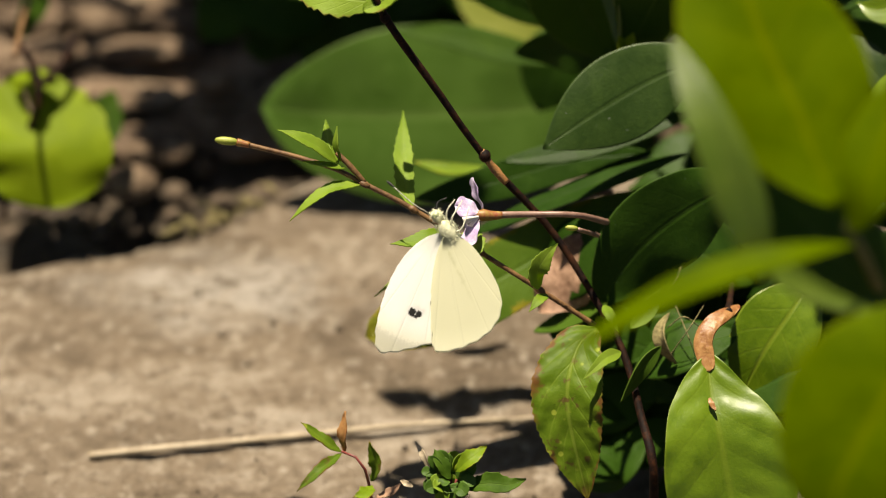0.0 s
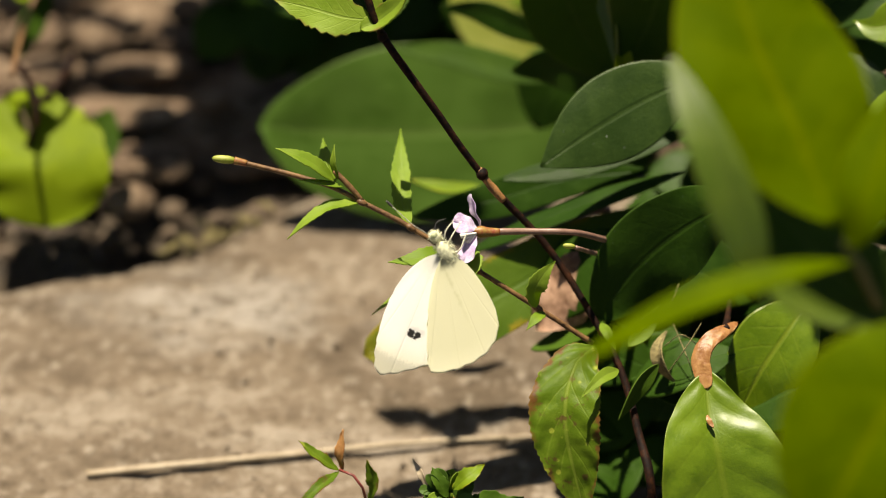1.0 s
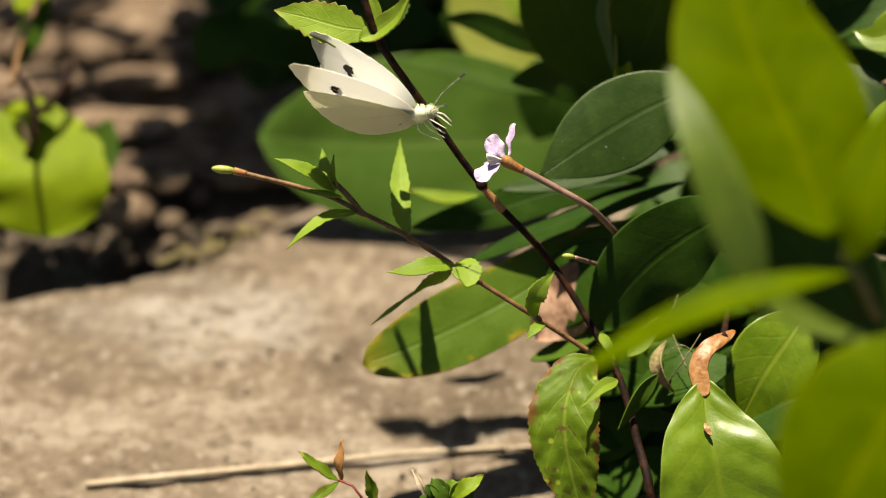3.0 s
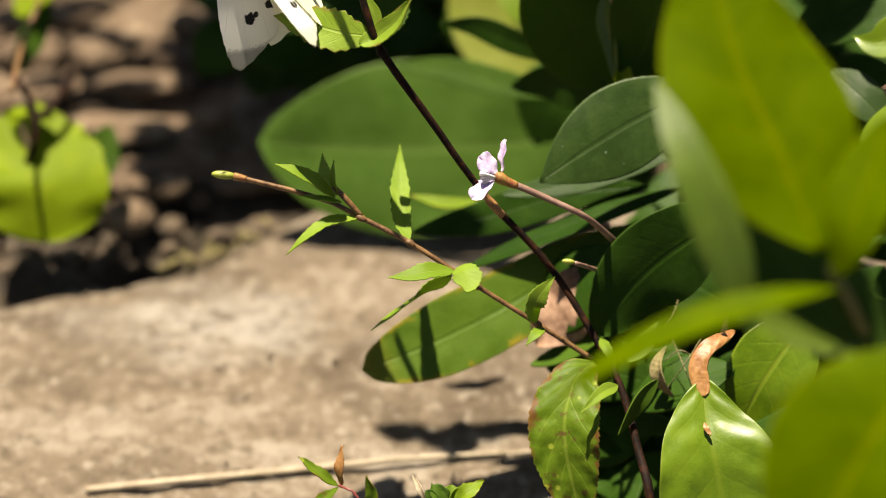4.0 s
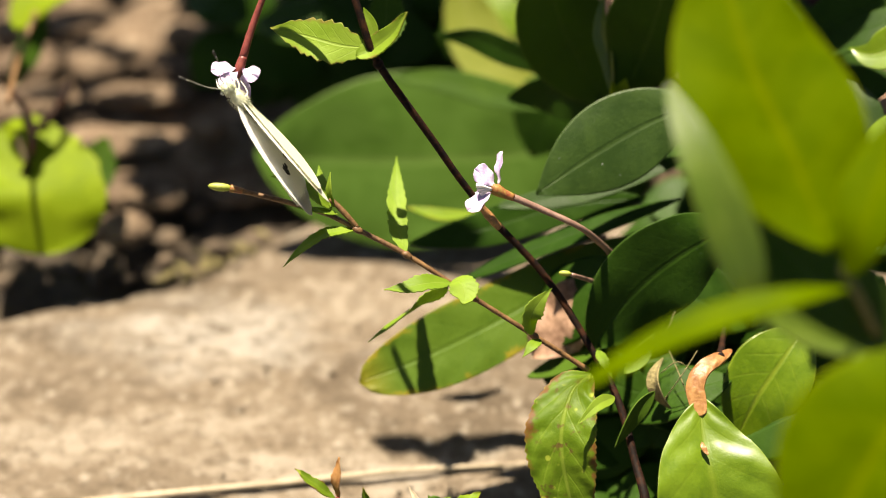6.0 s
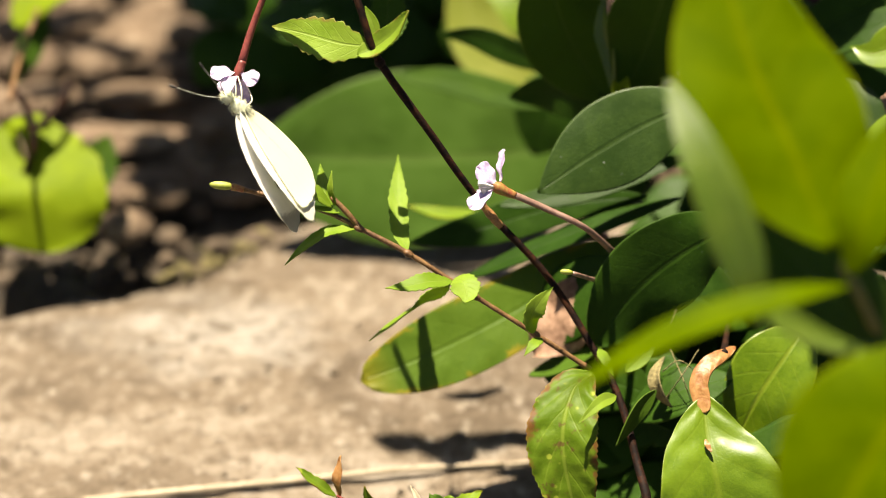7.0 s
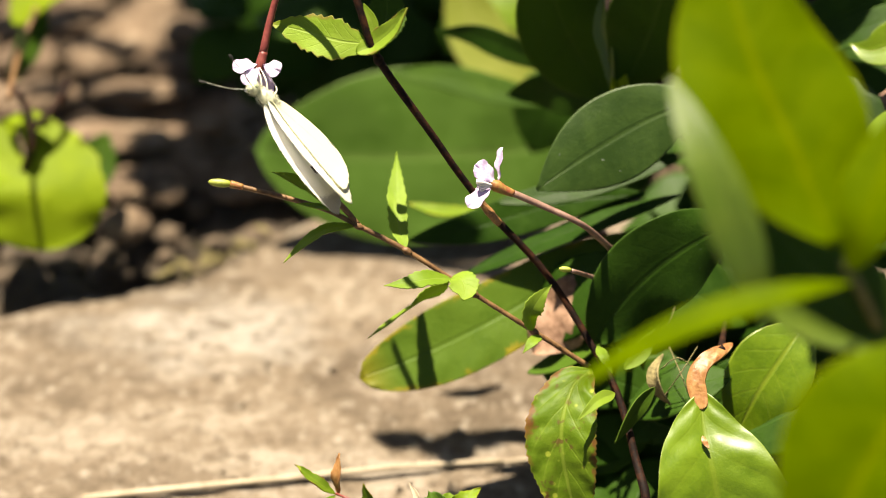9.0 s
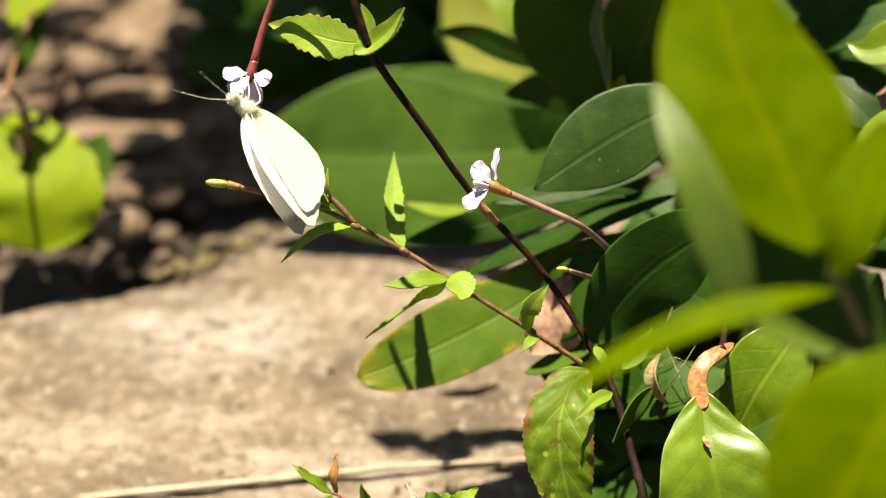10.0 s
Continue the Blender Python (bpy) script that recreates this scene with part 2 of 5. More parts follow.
M_LEAF_SHINE = leaf_material("shrub_leaf_polished", (0.0691, 0.1308, 0.0030), (0.1164, 0.1908, 0.0068), (0.1601, 0.2191, 0.0152), (0.2765, 0.3958, 0.0076), 0.3, 0.45, 6, 1.3, 0.4, coat=0.4, coat_rough=0.36, side_vein=0.2, spec=0.25)
M_LEAF_PALE = leaf_material("shrub_leaf_pale_gloss", (0.0684, 0.1216, 0.0046), (0.1064, 0.1672, 0.0076), (0.1368, 0.1976, 0.0228), (0.2584, 0.3648, 0.003), 0.35, 0.42, 6, 1.3, 0.5, coat=0.6, coat_rough=0.40, side_vein=0.2, spec=0.4)
M_HERB = leaf_material("herb_leaf", (0.1292, 0.2204, 0.0137), (0.2128, 0.3192, 0.0304), (0.2584, 0.3496, 0.0608), (0.38, 0.5168, 0.0304), 0.42, 0.55, 7, 1.8, 0.4, side_vein=0.3, spec=0.25)
M_HERB_TIP = leaf_material("herb_leaf_brown_tipped", (0.1292, 0.2204, 0.0137), (0.2128, 0.3192, 0.0304), (0.2584, 0.3496, 0.0608), (0.38, 0.5168, 0.0304), 0.42, 0.55, 7, 1.8, 0.4, edge=(0.20, 0.11, 0.035), side_vein=0.3, spec=0.25)
M_HERB_RED = leaf_material("herb_leaf_red_edged", (0.0684, 0.1267, 0.0061), (0.1231, 0.1966, 0.0137), (0.2189, 0.2884, 0.0380), (0.2736, 0.3846, 0.0152), 0.35, 0.48, 6, 1.8, 0.5, blotch=(0.3192, 0.38, 0.0456), edge=(0.152, 0.038, 0.019), side_vein=0.4, spec=0.15)
M_BG_LEAF = leaf_material("round_leaf", (0.1444, 0.2120, 0.0036), (0.2166, 0.2941, 0.0091), (0.2599, 0.3146, 0.0274), (0.3899, 0.4651, 0.0091), 0.45, 0.6, 5, 2.2, 0.1, spec=0.15)
M_YELLOWED = leaf_material("shrub_leaf_yellowed", (0.1672, 0.1976, 0.0228), (0.2584, 0.2812, 0.0608), (0.304, 0.3192, 0.0912), (0.456, 0.4712, 0.076), 0.4, 0.6, 7, 1.6, 0.3, spec=0.2)
M_DEAD = plain_material("withered_brown", (0.17, 0.05, 0.010), (0.44, 0.24, 0.085), 180, 0.45, 0.6, 0.0005, 0.2, lo=0.30, hi=0.72)
M_RUST = plain_material("dead_leaf_rust", (0.152, 0.076, 0.0418), (0.3496, 0.2128, 0.1368), 160, 0.7, 0.6, 0.0006, 0.15)
M_STEM = plain_material("stem_red_brown", (0.0046, 0.0023, 0.0019), (0.0426, 0.0144, 0.0053), 420, 0.7, 0.5, 0.0003, spec=0.12, lo=0.42, hi=0.66)
M_SCAR = plain_material("stem_scar_orange", (0.076, 0.0342, 0.0152), (0.3192, 0.152, 0.0456), 600, 0.6, 0.6, 0.0004)
M_SPRIG = plain_material("sprig_green_brown", (0.065, 0.030, 0.013), (0.19, 0.105, 0.042), 420, 0.5, 0.4, 0.0002, spec=0.3)
M_STALK = plain_material("stalk_pink", (0.152, 0.0798, 0.0593), (0.2508, 0.1558, 0.1178), 400, 0.45, 0.3, 0.0002, 0.1)
M_STALK_RED = plain_material("stalk_red", (0.1292, 0.0213, 0.0182), (0.228, 0.0532, 0.0418), 400, 0.45, 0.3, 0.0002, 0.1)
M_SHOOT = plain_material("shoot_olive", (0.0684, 0.0836, 0.0114), (0.152, 0.1292, 0.0304), 200, 0.55, 0.3, 0.0003)
M_CALYX = plain_material("calyx_orange", (0.228, 0.0418, 0.0228), (0.2888, 0.2052, 0.0456), 500, 0.5, 0.3, 0.0002, 0.15)
M_BUD = plain_material("bud_yellow_green", (0.228, 0.2736, 0.0304), (0.3496, 0.38, 0.076), 500, 0.5, 0.2, 0.0002, 0.25)
M_PETAL = plain_material("petal_pale_lilac", (0.50, 0.36, 0.62), (0.80, 0.72, 0.86), 420, 0.55, 0.4, 0.0003, 0.4)
M_STAMEN = plain_material("stamen_white", (0.72, 0.70, 0.66), (0.85, 0.84, 0.78), 600, 0.6, 0.2, 0.0001, 0.2)
M_FUR = plain_material("pale_green_fur", (0.55, 0.56, 0.36), (0.86, 0.86, 0.64), 900, 0.9, 0.5, 0.0003, 0.2)
M_FUR_DARK = plain_material("grey_fur", (0.05, 0.05, 0.04), (0.22, 0.23, 0.15), 900, 0.9, 0.8, 0.0004)
M_EYE = plain_material("insect_eye", (0.20, 0.24, 0.12), (0.42, 0.46, 0.28), 1800, 0.25, 0.3, 0.0001)
M_LEG = plain_material("insect_leg", (0.55, 0.55, 0.42), (0.78, 0.78, 0.62), 900, 0.5, 0.2, 0.0001)
M_ANTENNA = plain_material("antenna_ringed", (0.12, 0.12, 0.09), (0.48, 0.48, 0.4), 1600, 0.5, 0.2, 0.0001)
M_CLUB = plain_material("antenna_club", (0.02, 0.02, 0.02), (0.06, 0.055, 0.05), 900, 0.5, 0.2, 0.0001)
M_FOREWING = wing_material("forewing_underside", (0.94, 0.94, 0.90), (0.52, 0.54, 0.46), (0.86, 0.84, 0.62), [(12.9, 9.3, 0.75), (12.2, 10.4, 0.6), (8.4, 12.0, 0.7), (7.8, 12.9, 0.5)], 0.15, 0.45)
M_FOREWING_UPPER = wing_material("forewing_upperside", (0.93, 0.93, 0.90), (0.30, 0.31, 0.27), (0.84, 0.84, 0.78), [(12.4, 9.6, 1.1), (11.3, 10.4, 0.6), (8.2, 12.2, 0.9), (7.6, 13.0, 0.5)], 0.6, 0.42)
M_HINDWING = wing_material("hindwing_cream", (0.73, 0.725, 0.52), (0.60, 0.60, 0.38), (0.89, 0.88, 0.66), [], 0.0)
M_HINDWING_UPPER = wing_material("hindwing_upperside", (0.93, 0.93, 0.84), (0.34, 0.35, 0.28), (0.86, 0.86, 0.78), [], 0.0)
M_STONE = stone_material("sandstone_slab", (0.0699, 0.0524, 0.035), (0.1368, 0.1064, 0.0752), (0.2356, 0.2014, 0.1596), 420.0, (-0.049, 0.043))
M_STONE_BACK = stone_material("sandstone_rough", (0.0456, 0.0304, 0.0198), (0.1368, 0.095, 0.0623), (0.2356, 0.1786, 0.1254), 300.0)
M_SOIL = plain_material("dark_soil", (0.0167, 0.0122, 0.0076), (0.0684, 0.0502, 0.0319), 120, 0.95, 1.0, 0.002)
M_CRUMB = plain_material("soil_crumb", (0.0304, 0.0213, 0.0137), (0.1216, 0.0874, 0.057), 200, 0.95, 1.0, 0.001)
M_STRAW = plain_material("dry_straw", (0.22, 0.17, 0.105), (0.38, 0.315, 0.22), 220, 0.6, 0.4, 0.0003)
M_MOSS = plain_material("dry_moss", (0.076, 0.0646, 0.0228), (0.2584, 0.2128, 0.0912), 300, 0.9, 0.8, 0.0008)


# ---- mesh helpers ----
def spline(points, n):
    """n + 1 points, evenly spaced, on a smooth curve through the given ones."""
    p = [Vector(q) for q in points]
    ext = [p[0] * 2 - p[1]] + p + [p[-1] * 2 - p[-2]]
    fine, many = [], 12 * n
    for i in range(many + 1):
        s = i / many * (len(p) - 1)
        k = min(int(s), len(p) - 2)
        f = s - k
        a, b, c, d = ext[k:k + 4]
        fine.append(0.5 * ((2 * b) + (c - a) * f + (2 * a - 5 * b + 4 * c - d) * f * f + (3 * b - a - 3 * c + d) * f ** 3))
    run = [0.0]
    for a, b in zip(fine, fine[1:]):
        run.append(run[-1] + (b - a).length)
    out, k = [], 0
    for i in range(n + 1):
        goal = run[-1] * i / n
        while k < many - 1 and run[k + 1] < goal:
            k += 1
        step_len = max(run[k + 1] - run[k], 1e-12)
        out.append(fine[k].lerp(fine[k + 1], min((goal - run[k]) / step_len, 1.0)))
    return out


def link(name, verts, faces, mat, parent=None, label="", uvs=None, smooth=True):
    me = bpy.data.meshes.new(name)
    me.from_pydata([tuple(v) for v in verts], [], faces)
    if uvs is not None:
        layer = me.uv_layers.new(name="UVMap")
        for lp in me.loops:
            layer.data[lp.index].uv = uvs[lp.vertex_index]
    me.materials.append(mat)
    if smooth:
        me.polygons.foreach_set("use_smooth", [True] * len(me.polygons))
    me.update()
    ob = new(name, me)
    if parent is not None:
        ob.parent = parent
    if label:
        tagged(ob, label)
    return ob


def part(name, bm, mat, parent, label=""):
    """Links a bmesh as one mesh object under a thing or under a part."""
    me = bpy.data.meshes.new(name)
    bm.to_mesh(me)
    bm.free()
    me.materials.append(mat)
    me.polygons.foreach_set("use_smooth", [True] * len(me.polygons))
    ob = new(name, me)
    ob.parent = parent
    if label:
        tagged(ob, label)
    return ob


def thing(name, label, category, group=""):
    return tagged(new(name), label, category, group)


def tube(name, points, radii, mat, parent=None, label="", n=28, sides=9, lumps=0.06):
    """A round, slightly uneven stem through the points; radii in metres, from end to end."""
    line = spline(points, n)
    verts, faces = [], []
    up = Vector((0.31, 0.22, 0.93))
    for i, c in enumerate(line):
        t = (line[min(i + 1, n)] - line[max(i - 1, 0)]).normalized()
        x = t.cross(up).normalized()
        y = t.cross(x)
        s = i / n * (len(radii) - 1)
        k = min(int(s), len(radii) - 2)
        r = radii[k] + (radii[k + 1] - radii[k]) * (s - k)
        for j in range(sides):
            a = 2 * math.pi * j / sides
            w = 1 + lumps * noise.noise(c * 700 + Vector((math.cos(a), math.sin(a), 0)))
            verts.append(c + (x * math.cos(a) + y * math.sin(a)) * r * w)
    for i in range(n):
        for j in range(sides):
            k = (j + 1) % sides
            faces.append((i * sides + j, i * sides + k, (i + 1) * sides + k, (i + 1) * sides + j))
    faces += [tuple(range(sides))[::-1], tuple(n * sides + j for j in range(sides))]
    return link(name, verts, faces, mat, parent, label)


def leaf(parent, points, facing, width, mat, name="leaf", label="", widest=0.45, tip=1.0, base=0.8, fold=0.12, curl=0.0, wave=0.0,
         teeth=0, tooth=0.0, thick=0.00035, nu=26, nv=10, lean=0.0, notch=0.0, crumple=0.0, cleft=0.0, seed=0.0):
    """A leaf blade along the points from its base to its tip, with its upper face towards facing. fold lifts the halves, curl rolls the
    edges down, wave ripples the margin, crumple puckers the blade between its veins, teeth serrate it, lean makes one half wider, notch cuts a heart-shaped base, cleft a notched tip."""
    line = spline(points, nu)
    face = Vector(facing)
    top, low, uvs = [], [], []
    for i, c in enumerate(line):
        u = i / nu
        t = (line[min(i + 1, nu)] - line[max(i - 1, 0)]).normalized()
        side = face.cross(t).normalized()
        up = t.cross(side).normalized()
        if u < widest:
            w = math.sin(math.pi / 2 * u / widest) ** base
        else:
            w = max(math.cos(math.pi / 2 * (u - widest) / (1 - widest)), 0.0) ** tip
        w = max(w, 0.03) * width / 2
        for j in range(nv + 1):
            s = math.sin((j / nv - 0.5) * math.pi)
            ww = w * (1 + lean * s)
            if teeth and abs(s) > 0.7:
                ww *= 1 + tooth * ((u * teeth) % 1.0 - 0.5) * (abs(s) - 0.7) / 0.3
            q = c + side * s * ww
            h = fold * abs(s) * w - curl * s * s * w
            h += wave * width * s * abs(s) * math.sin(u * 13 + seed + 1.7 * (s > 0)) * 0.5
            h += width * 0.02 * noise.noise(q * 90 + Vector((seed, 0, 0)))
            if crumple:
                h += crumple * width * (noise.noise(q * 240 + Vector((3, seed, 0))) + 0.6 * noise.noise(q * 560) + 0.5 * math.sin(u * 40 - abs(s) * 8)) * min(1.0, abs(s) * 3)
            q = q + up * h
            if notch:
                q = q - t * notch * width * abs(s) ** 1.3 * max(0.0, 1 - u * 2.2)
            if cleft and u > 0.6:
                q = q - t * cleft * width * max(0.0, 1 - abs(s) * 1.6) * ((u - 0.6) / 0.4) ** 2
            top.append(q)
            low.append(q - up * thick)
            uvs.append((u, 0.5 + 0.5 * s))
    k, row = len(top), nv + 1
    faces = []
    for i in range(nu):
        for j in range(nv):
            a = i * row + j
            faces.append((a, a + row, a + row + 1, a + 1))
            faces.append((k + a, k + a + 1, k + a + row + 1, k + a + row))
        a, b = i * row, i * row + nv
        faces.append((a, k + a, k + a + row, a + row))
        faces.append((b, b + row, k + b + row, k + b))
    for j in range(nv):
        faces.append((j, j + 1, k + j + 1, k + j))
        a = nu * row + j
        faces.append((a, k + a, k + a + 1, a + 1))
    return link(name, top + low, faces, mat, parent, label, uvs + uvs)


def blob(name, centre, axes, mat, parent=None, label="", rough=0.12, scale=300.0, seg=14, rings=9):
    """A rounded lump with three half-axes (vectors), its surface uneven."""
    c = Vector(centre)
    ax = [Vector(a) for a in axes]
    verts, faces = [], []
    for i in range(rings + 1):
        p = math.pi * i / rings
        for j in range(seg):
            a = 2 * math.pi * j / seg
            d = ax[0] * math.sin(p) * math.cos(a) + ax[1] * math.sin(p) * math.sin(a) + ax[2] * math.cos(p)
            verts.append(c + d * (1 + rough * noise.noise((c + d) * scale)))
    for i in range(rings):
        for j in range(seg):
            k = (j + 1) % seg
            faces.append((i * seg + j, (i + 1) * seg + j, (i + 1) * seg + k, i * seg + k))
    return link(name, verts, faces, mat, parent, label)


# ---- ground ----
def ground_sheet():
    """One sheet of soil to the horizon, finely uneven near the stones."""
    near = [i * 0.004 for i in range(-60, 61)]
    far = [0.3, 0.4, 0.6, 1, 2, 5, 15, 60, 250]
    axis = [-f for f in far[::-1]] + near + far
    verts, faces = [], []
    for y in axis:
        for x in axis:
            p = Vector((x, y + 0.05, 0))
            z = -0.022 + 0.007 * noise.noise(p * 35) + 0.003 * noise.noise(p * 140)
            verts.append((p.x, p.y, z if abs(x) < 1 and abs(y) < 1 else -0.022))
    n = len(axis)
    for i in range(n - 1):
        for j in range(n - 1):
            faces.append((i * n + j, i * n + j + 1, (i + 1) * n + j + 1, (i + 1) * n + j))
    return tagged(link("ground", verts, faces, M_SOIL), "dark damp garden soil between the stones", "ground", kind="structure")


def slab(name, x0, x1, y0, y1, top, depth, mat, label, ragged=0.004, relief=0.0007, ridges=0.0, nx=150, ny=90):
    """A worn stone with a ragged outline, rounded rim and pitted top."""
    verts, faces = [], []
    for i in range(ny + 1):
        for j in range(nx + 1):
            u, v = j / nx, i / ny
            x, y = x0 + (x1 - x0) * u, y0 + (y1 - y0) * v
            e = min(u, 1 - u) * (x1 - x0), min(v, 1 - v) * (y1 - y0)
            push = noise.noise(Vector((x * 22, y * 22, 3.1))) + 0.5 * noise.noise(Vector((x * 75, y * 75, 7.7)))
            y += ragged * push * (v if v > 0.5 else v - 1)
            p = Vector((x, y, 0))
            z = top + relief * (1.6 * noise.noise(p * 45) + noise.noise(p * 170) + 0.7 * noise.noise(p * 420))
            z += ridges * noise.noise(Vector((x * 18, y * 120, 1.3)))
            rim = min(e)
            if rim < 0.008:
                z -= 0.005 * (1 - rim / 0.008) ** 2
            if rim <= 1e-9:
                z = top - depth
            verts.append((x, y, z))
    for i in range(ny):
        for j in range(nx):
            a = i * (nx + 1) + j
            faces.append((a, a + 1, a + nx + 2, a + nx + 1))
    ring = [j for j in range(nx + 1)] + [i * (nx + 1) + nx for i in range(1, ny + 1)]
    ring += [ny * (nx + 1) + j for j in range(nx - 1, -1, -1)] + [i * (nx + 1) for i in range(ny - 1, 0, -1)]
    faces.append(tuple(ring[::-1]))
    return tagged(link(name, verts, faces, mat), label, "stone", kind="structure")


def grains(name, count, x0, x1, y0, y1, z, size, mat, label, seed):
    """Loose grit: many small uneven stones in one mesh."""
    rg = random.Random(seed)
    verts, faces = [], []
    for _ in range(count):
        c = Vector((rg.uniform(x0, x1), rg.uniform(y0, y1), z))
        s = size * rg.uniform(0.4, 1.3)
        k = len(verts)
        for i in range(3):
            for j in range(6):
                a = 2 * math.pi * (j + 0.5 * i) / 6
                r = s * (1.0, 0.95, 0.45)[i] * rg.uniform(0.75, 1.2)
                verts.append(c + Vector((math.cos(a) * r, math.sin(a) * r, s * (-0.2, 0.25, 0.6)[i])))
        for i in range(2):
            for j in range(6):
                m = (j + 1) % 6
                faces.append((k + i * 6 + j, k + i * 6 + m, k + i * 6 + 6 + m, k + i * 6 + 6 + j))
        faces.append(tuple(k + 12 + j for j in range(6)))
    return tagged(link(name, verts, faces, mat), label, "grit", kind="stuff")


ground_sheet()
def far_rim(x):
    """The far rim of the path's slab: it runs back and away from the round-leaved weed."""
    f = min(max((x + 0.103) / 0.082, 0.0), 1.0)
    return 0.0527 + 0.044 * f * f


near_slab = slab("paving_slab", -0.26, 0.22, -0.22, 0.074, -0.0123, 0.03, M_STONE, "worn buff sandstone paving slab in sunlight", 0.006)
for v in near_slab.data.vertices:
    if v.co.y > -0.02:
        v.co.y += (far_rim(v.co.x) - 0.074) * min((v.co.y + 0.02) / 0.09, 1.0)
back_slab = slab("paving_slab", -0.32, 0.28, 0.094, 0.36, -0.0153, 0.03, M_STONE_BACK, "rough brown stone in dappled shade", 0.008, 0.0014, 0.003, 190, 190)
grains("loose_grit", 160, -0.12, 0.10, -0.05, 0.058, -0.0121, 0.0006, M_STONE, "scattered sandstone grit on the slab", 3)
grains("soil_crumbs", 260, -0.14, 0.12, 0.055, 0.105, -0.0188, 0.0030, M_CRUMB, "dark soil crumbs in the joint between slabs", 4)


# ---- straw and litter on the slab ----
def straw():
    ob = tube("straw", [(-0.0734, -0.0071, -0.0114), (-0.0529, -0.0043, -0.0113), (-0.0309, -0.0017, -0.0111), (-0.0075, 0.0015, -0.0111), (0.0131, 0.0030, -0.0109)], [0.0008, 0.0007, 0.0007, 0.0006, 0.0005], M_STRAW, n=40, sides=8)
    tagged(ob, "dry pale straw stalk lying on the slab", "straw")
    other = tube("straw", [(0.0113, 0.0030, -0.0115), (0.0243, 0.0047, -0.0115), (0.0355, 0.0056, -0.0115)], [0.0004, 0.0005, 0.0004], M_STRAW, n=16, sides=7)
    tagged(other, "thin dry grass stalk lying on the slab", "straw")


straw()


def stone_edging():
    """Flattish uneven stones bedded in the soil behind the slab."""
    edging = thing("stone_edging", "flat uneven brown stones bedded in dark soil", "stones")
    rg = random.Random(31)
    y = 0.092
    while y < 0.235:
        x = -0.150 + rg.uniform(0, 0.02)
        while x < -0.022:
            a, b, c = rg.uniform(0.006, 0.017), rg.uniform(0.004, 0.0085), rg.uniform(0.0018, 0.0042)
            t = rg.uniform(-0.1, 0.5)
            blob("stone", (x + a, y + rg.uniform(-0.005, 0.005), -0.0123 + rg.uniform(-0.002, 0.001)), [(a, a * t, 0), (-b * t, b, 0), (0, 0, c)], M_STONE_BACK, edging, "", 0.55, 90, 16, 9)
            x += 2 * a + rg.uniform(-0.002, 0.006)
        y += rg.uniform(0.012, 0.018)


stone_edging()


def litter():
    """Mossy twig bits in the joint, and a rust-coloured dead leaf under the herb."""
    twig = thing("moss_clump", "dry yellowish moss and rootlets along the slab's rim", "moss")
    rg = random.Random(8)
    a, b = Vector((-0.0625, 0.0615, -0.0113)), Vector((-0.0389, 0.0721, -0.0102))
    for i in range(22):
        f = rg.random()
        c = a.lerp(b, f) + Vector((rg.uniform(-3, 3), rg.uniform(-2, 2), rg.uniform(-3, 0))) * 0.001
        d = Vector((rg.uniform(-1, 1), rg.uniform(-0.5, 0.5), rg.uniform(-0.2, 0.5))) * 0.006
        tube("strand", [c, c + d * 0.5 + Vector((0, 0, 0.001)), c + d], [0.0004, 0.0006, 0.0003], M_MOSS, twig, n=6, sides=5)
    dead = leaf(None, [(0.0348, 0.0103, 0.0343), (0.0269, 0.0058, 0.03), (0.0186, 0.002, 0.0212)], (-0.2, -0.5, 0.85), 0.0130, M_RUST, "dead_leaf", "", 0.5, 0.7, 0.7, 0.15, 0.1, 0.25, crumple=0.03)
    tagged(dead, "curled rust-brown dead leaf caught under the willowherb", "dead leaf")
    for g, s in (((-0.0721, 0.0776, -0.0113), 5.0), ((-0.0717, 0.0886, -0.0113), 3.5), ((-0.0618, 0.1480, -0.0092), 5.0), ((-0.0553, 0.1107, -0.0092), 4.0)):
        k = s * 0.001
        tagged(blob("pebble", g, [(k * 1.3, 0, 0), (0, k, 0), (0, 0, k * 0.7)], M_STONE_BACK, rough=0.3, scale=160), "small rounded tan pebble in the joint", "pebble", "pebbles behind the slab")


litter()


# ---- willowherb ----
VIEW = Vector((0, 0.743, -0.669))
herb = thing("willowherb", "slender red-stemmed willowherb with toothed leaves and lilac flowers", "plant")
tube("stem", [(-0.0236, 0.0347, 0.1144), (-0.0194, 0.027, 0.1044), (-0.015, 0.0193, 0.0944), (-0.0119, 0.0149, 0.0865), (-0.0024, 0.0097, 0.0732), (0.008, 0.0047, 0.0587), (0.0204, -0.0005, 0.0454), (0.0298, -0.0105, 0.0344), (0.0345, -0.0182, 0.0288), (0.0375, -0.029, 0.0228), (0.0396, -0.0393, 0.0173), (0.0404, -0.0411, -0.0153)],
     [0.00065, 0.0007, 0.00075, 0.00072, 0.00065, 0.0007, 0.0007, 0.0007, 0.00078, 0.00088, 0.001, 0.001], M_STEM, herb, "dark red-brown stem", 60, 10, 0.12)
tube("stem_scar", [(0.0067, 0.0054, 0.0606), (0.0085, 0.0044, 0.0583), (0.0115, 0.0027, 0.0549)], [0.0007, 0.00084, 0.00072], M_SCAR, herb, "orange scarred length of stem", 14, 10, 0.35)
blob("node", (-0.0115, 0.0144, 0.0859), [(0.001, 0, 0), (0, 0.001, 0), (0, 0, 0.001)], M_STEM, herb)
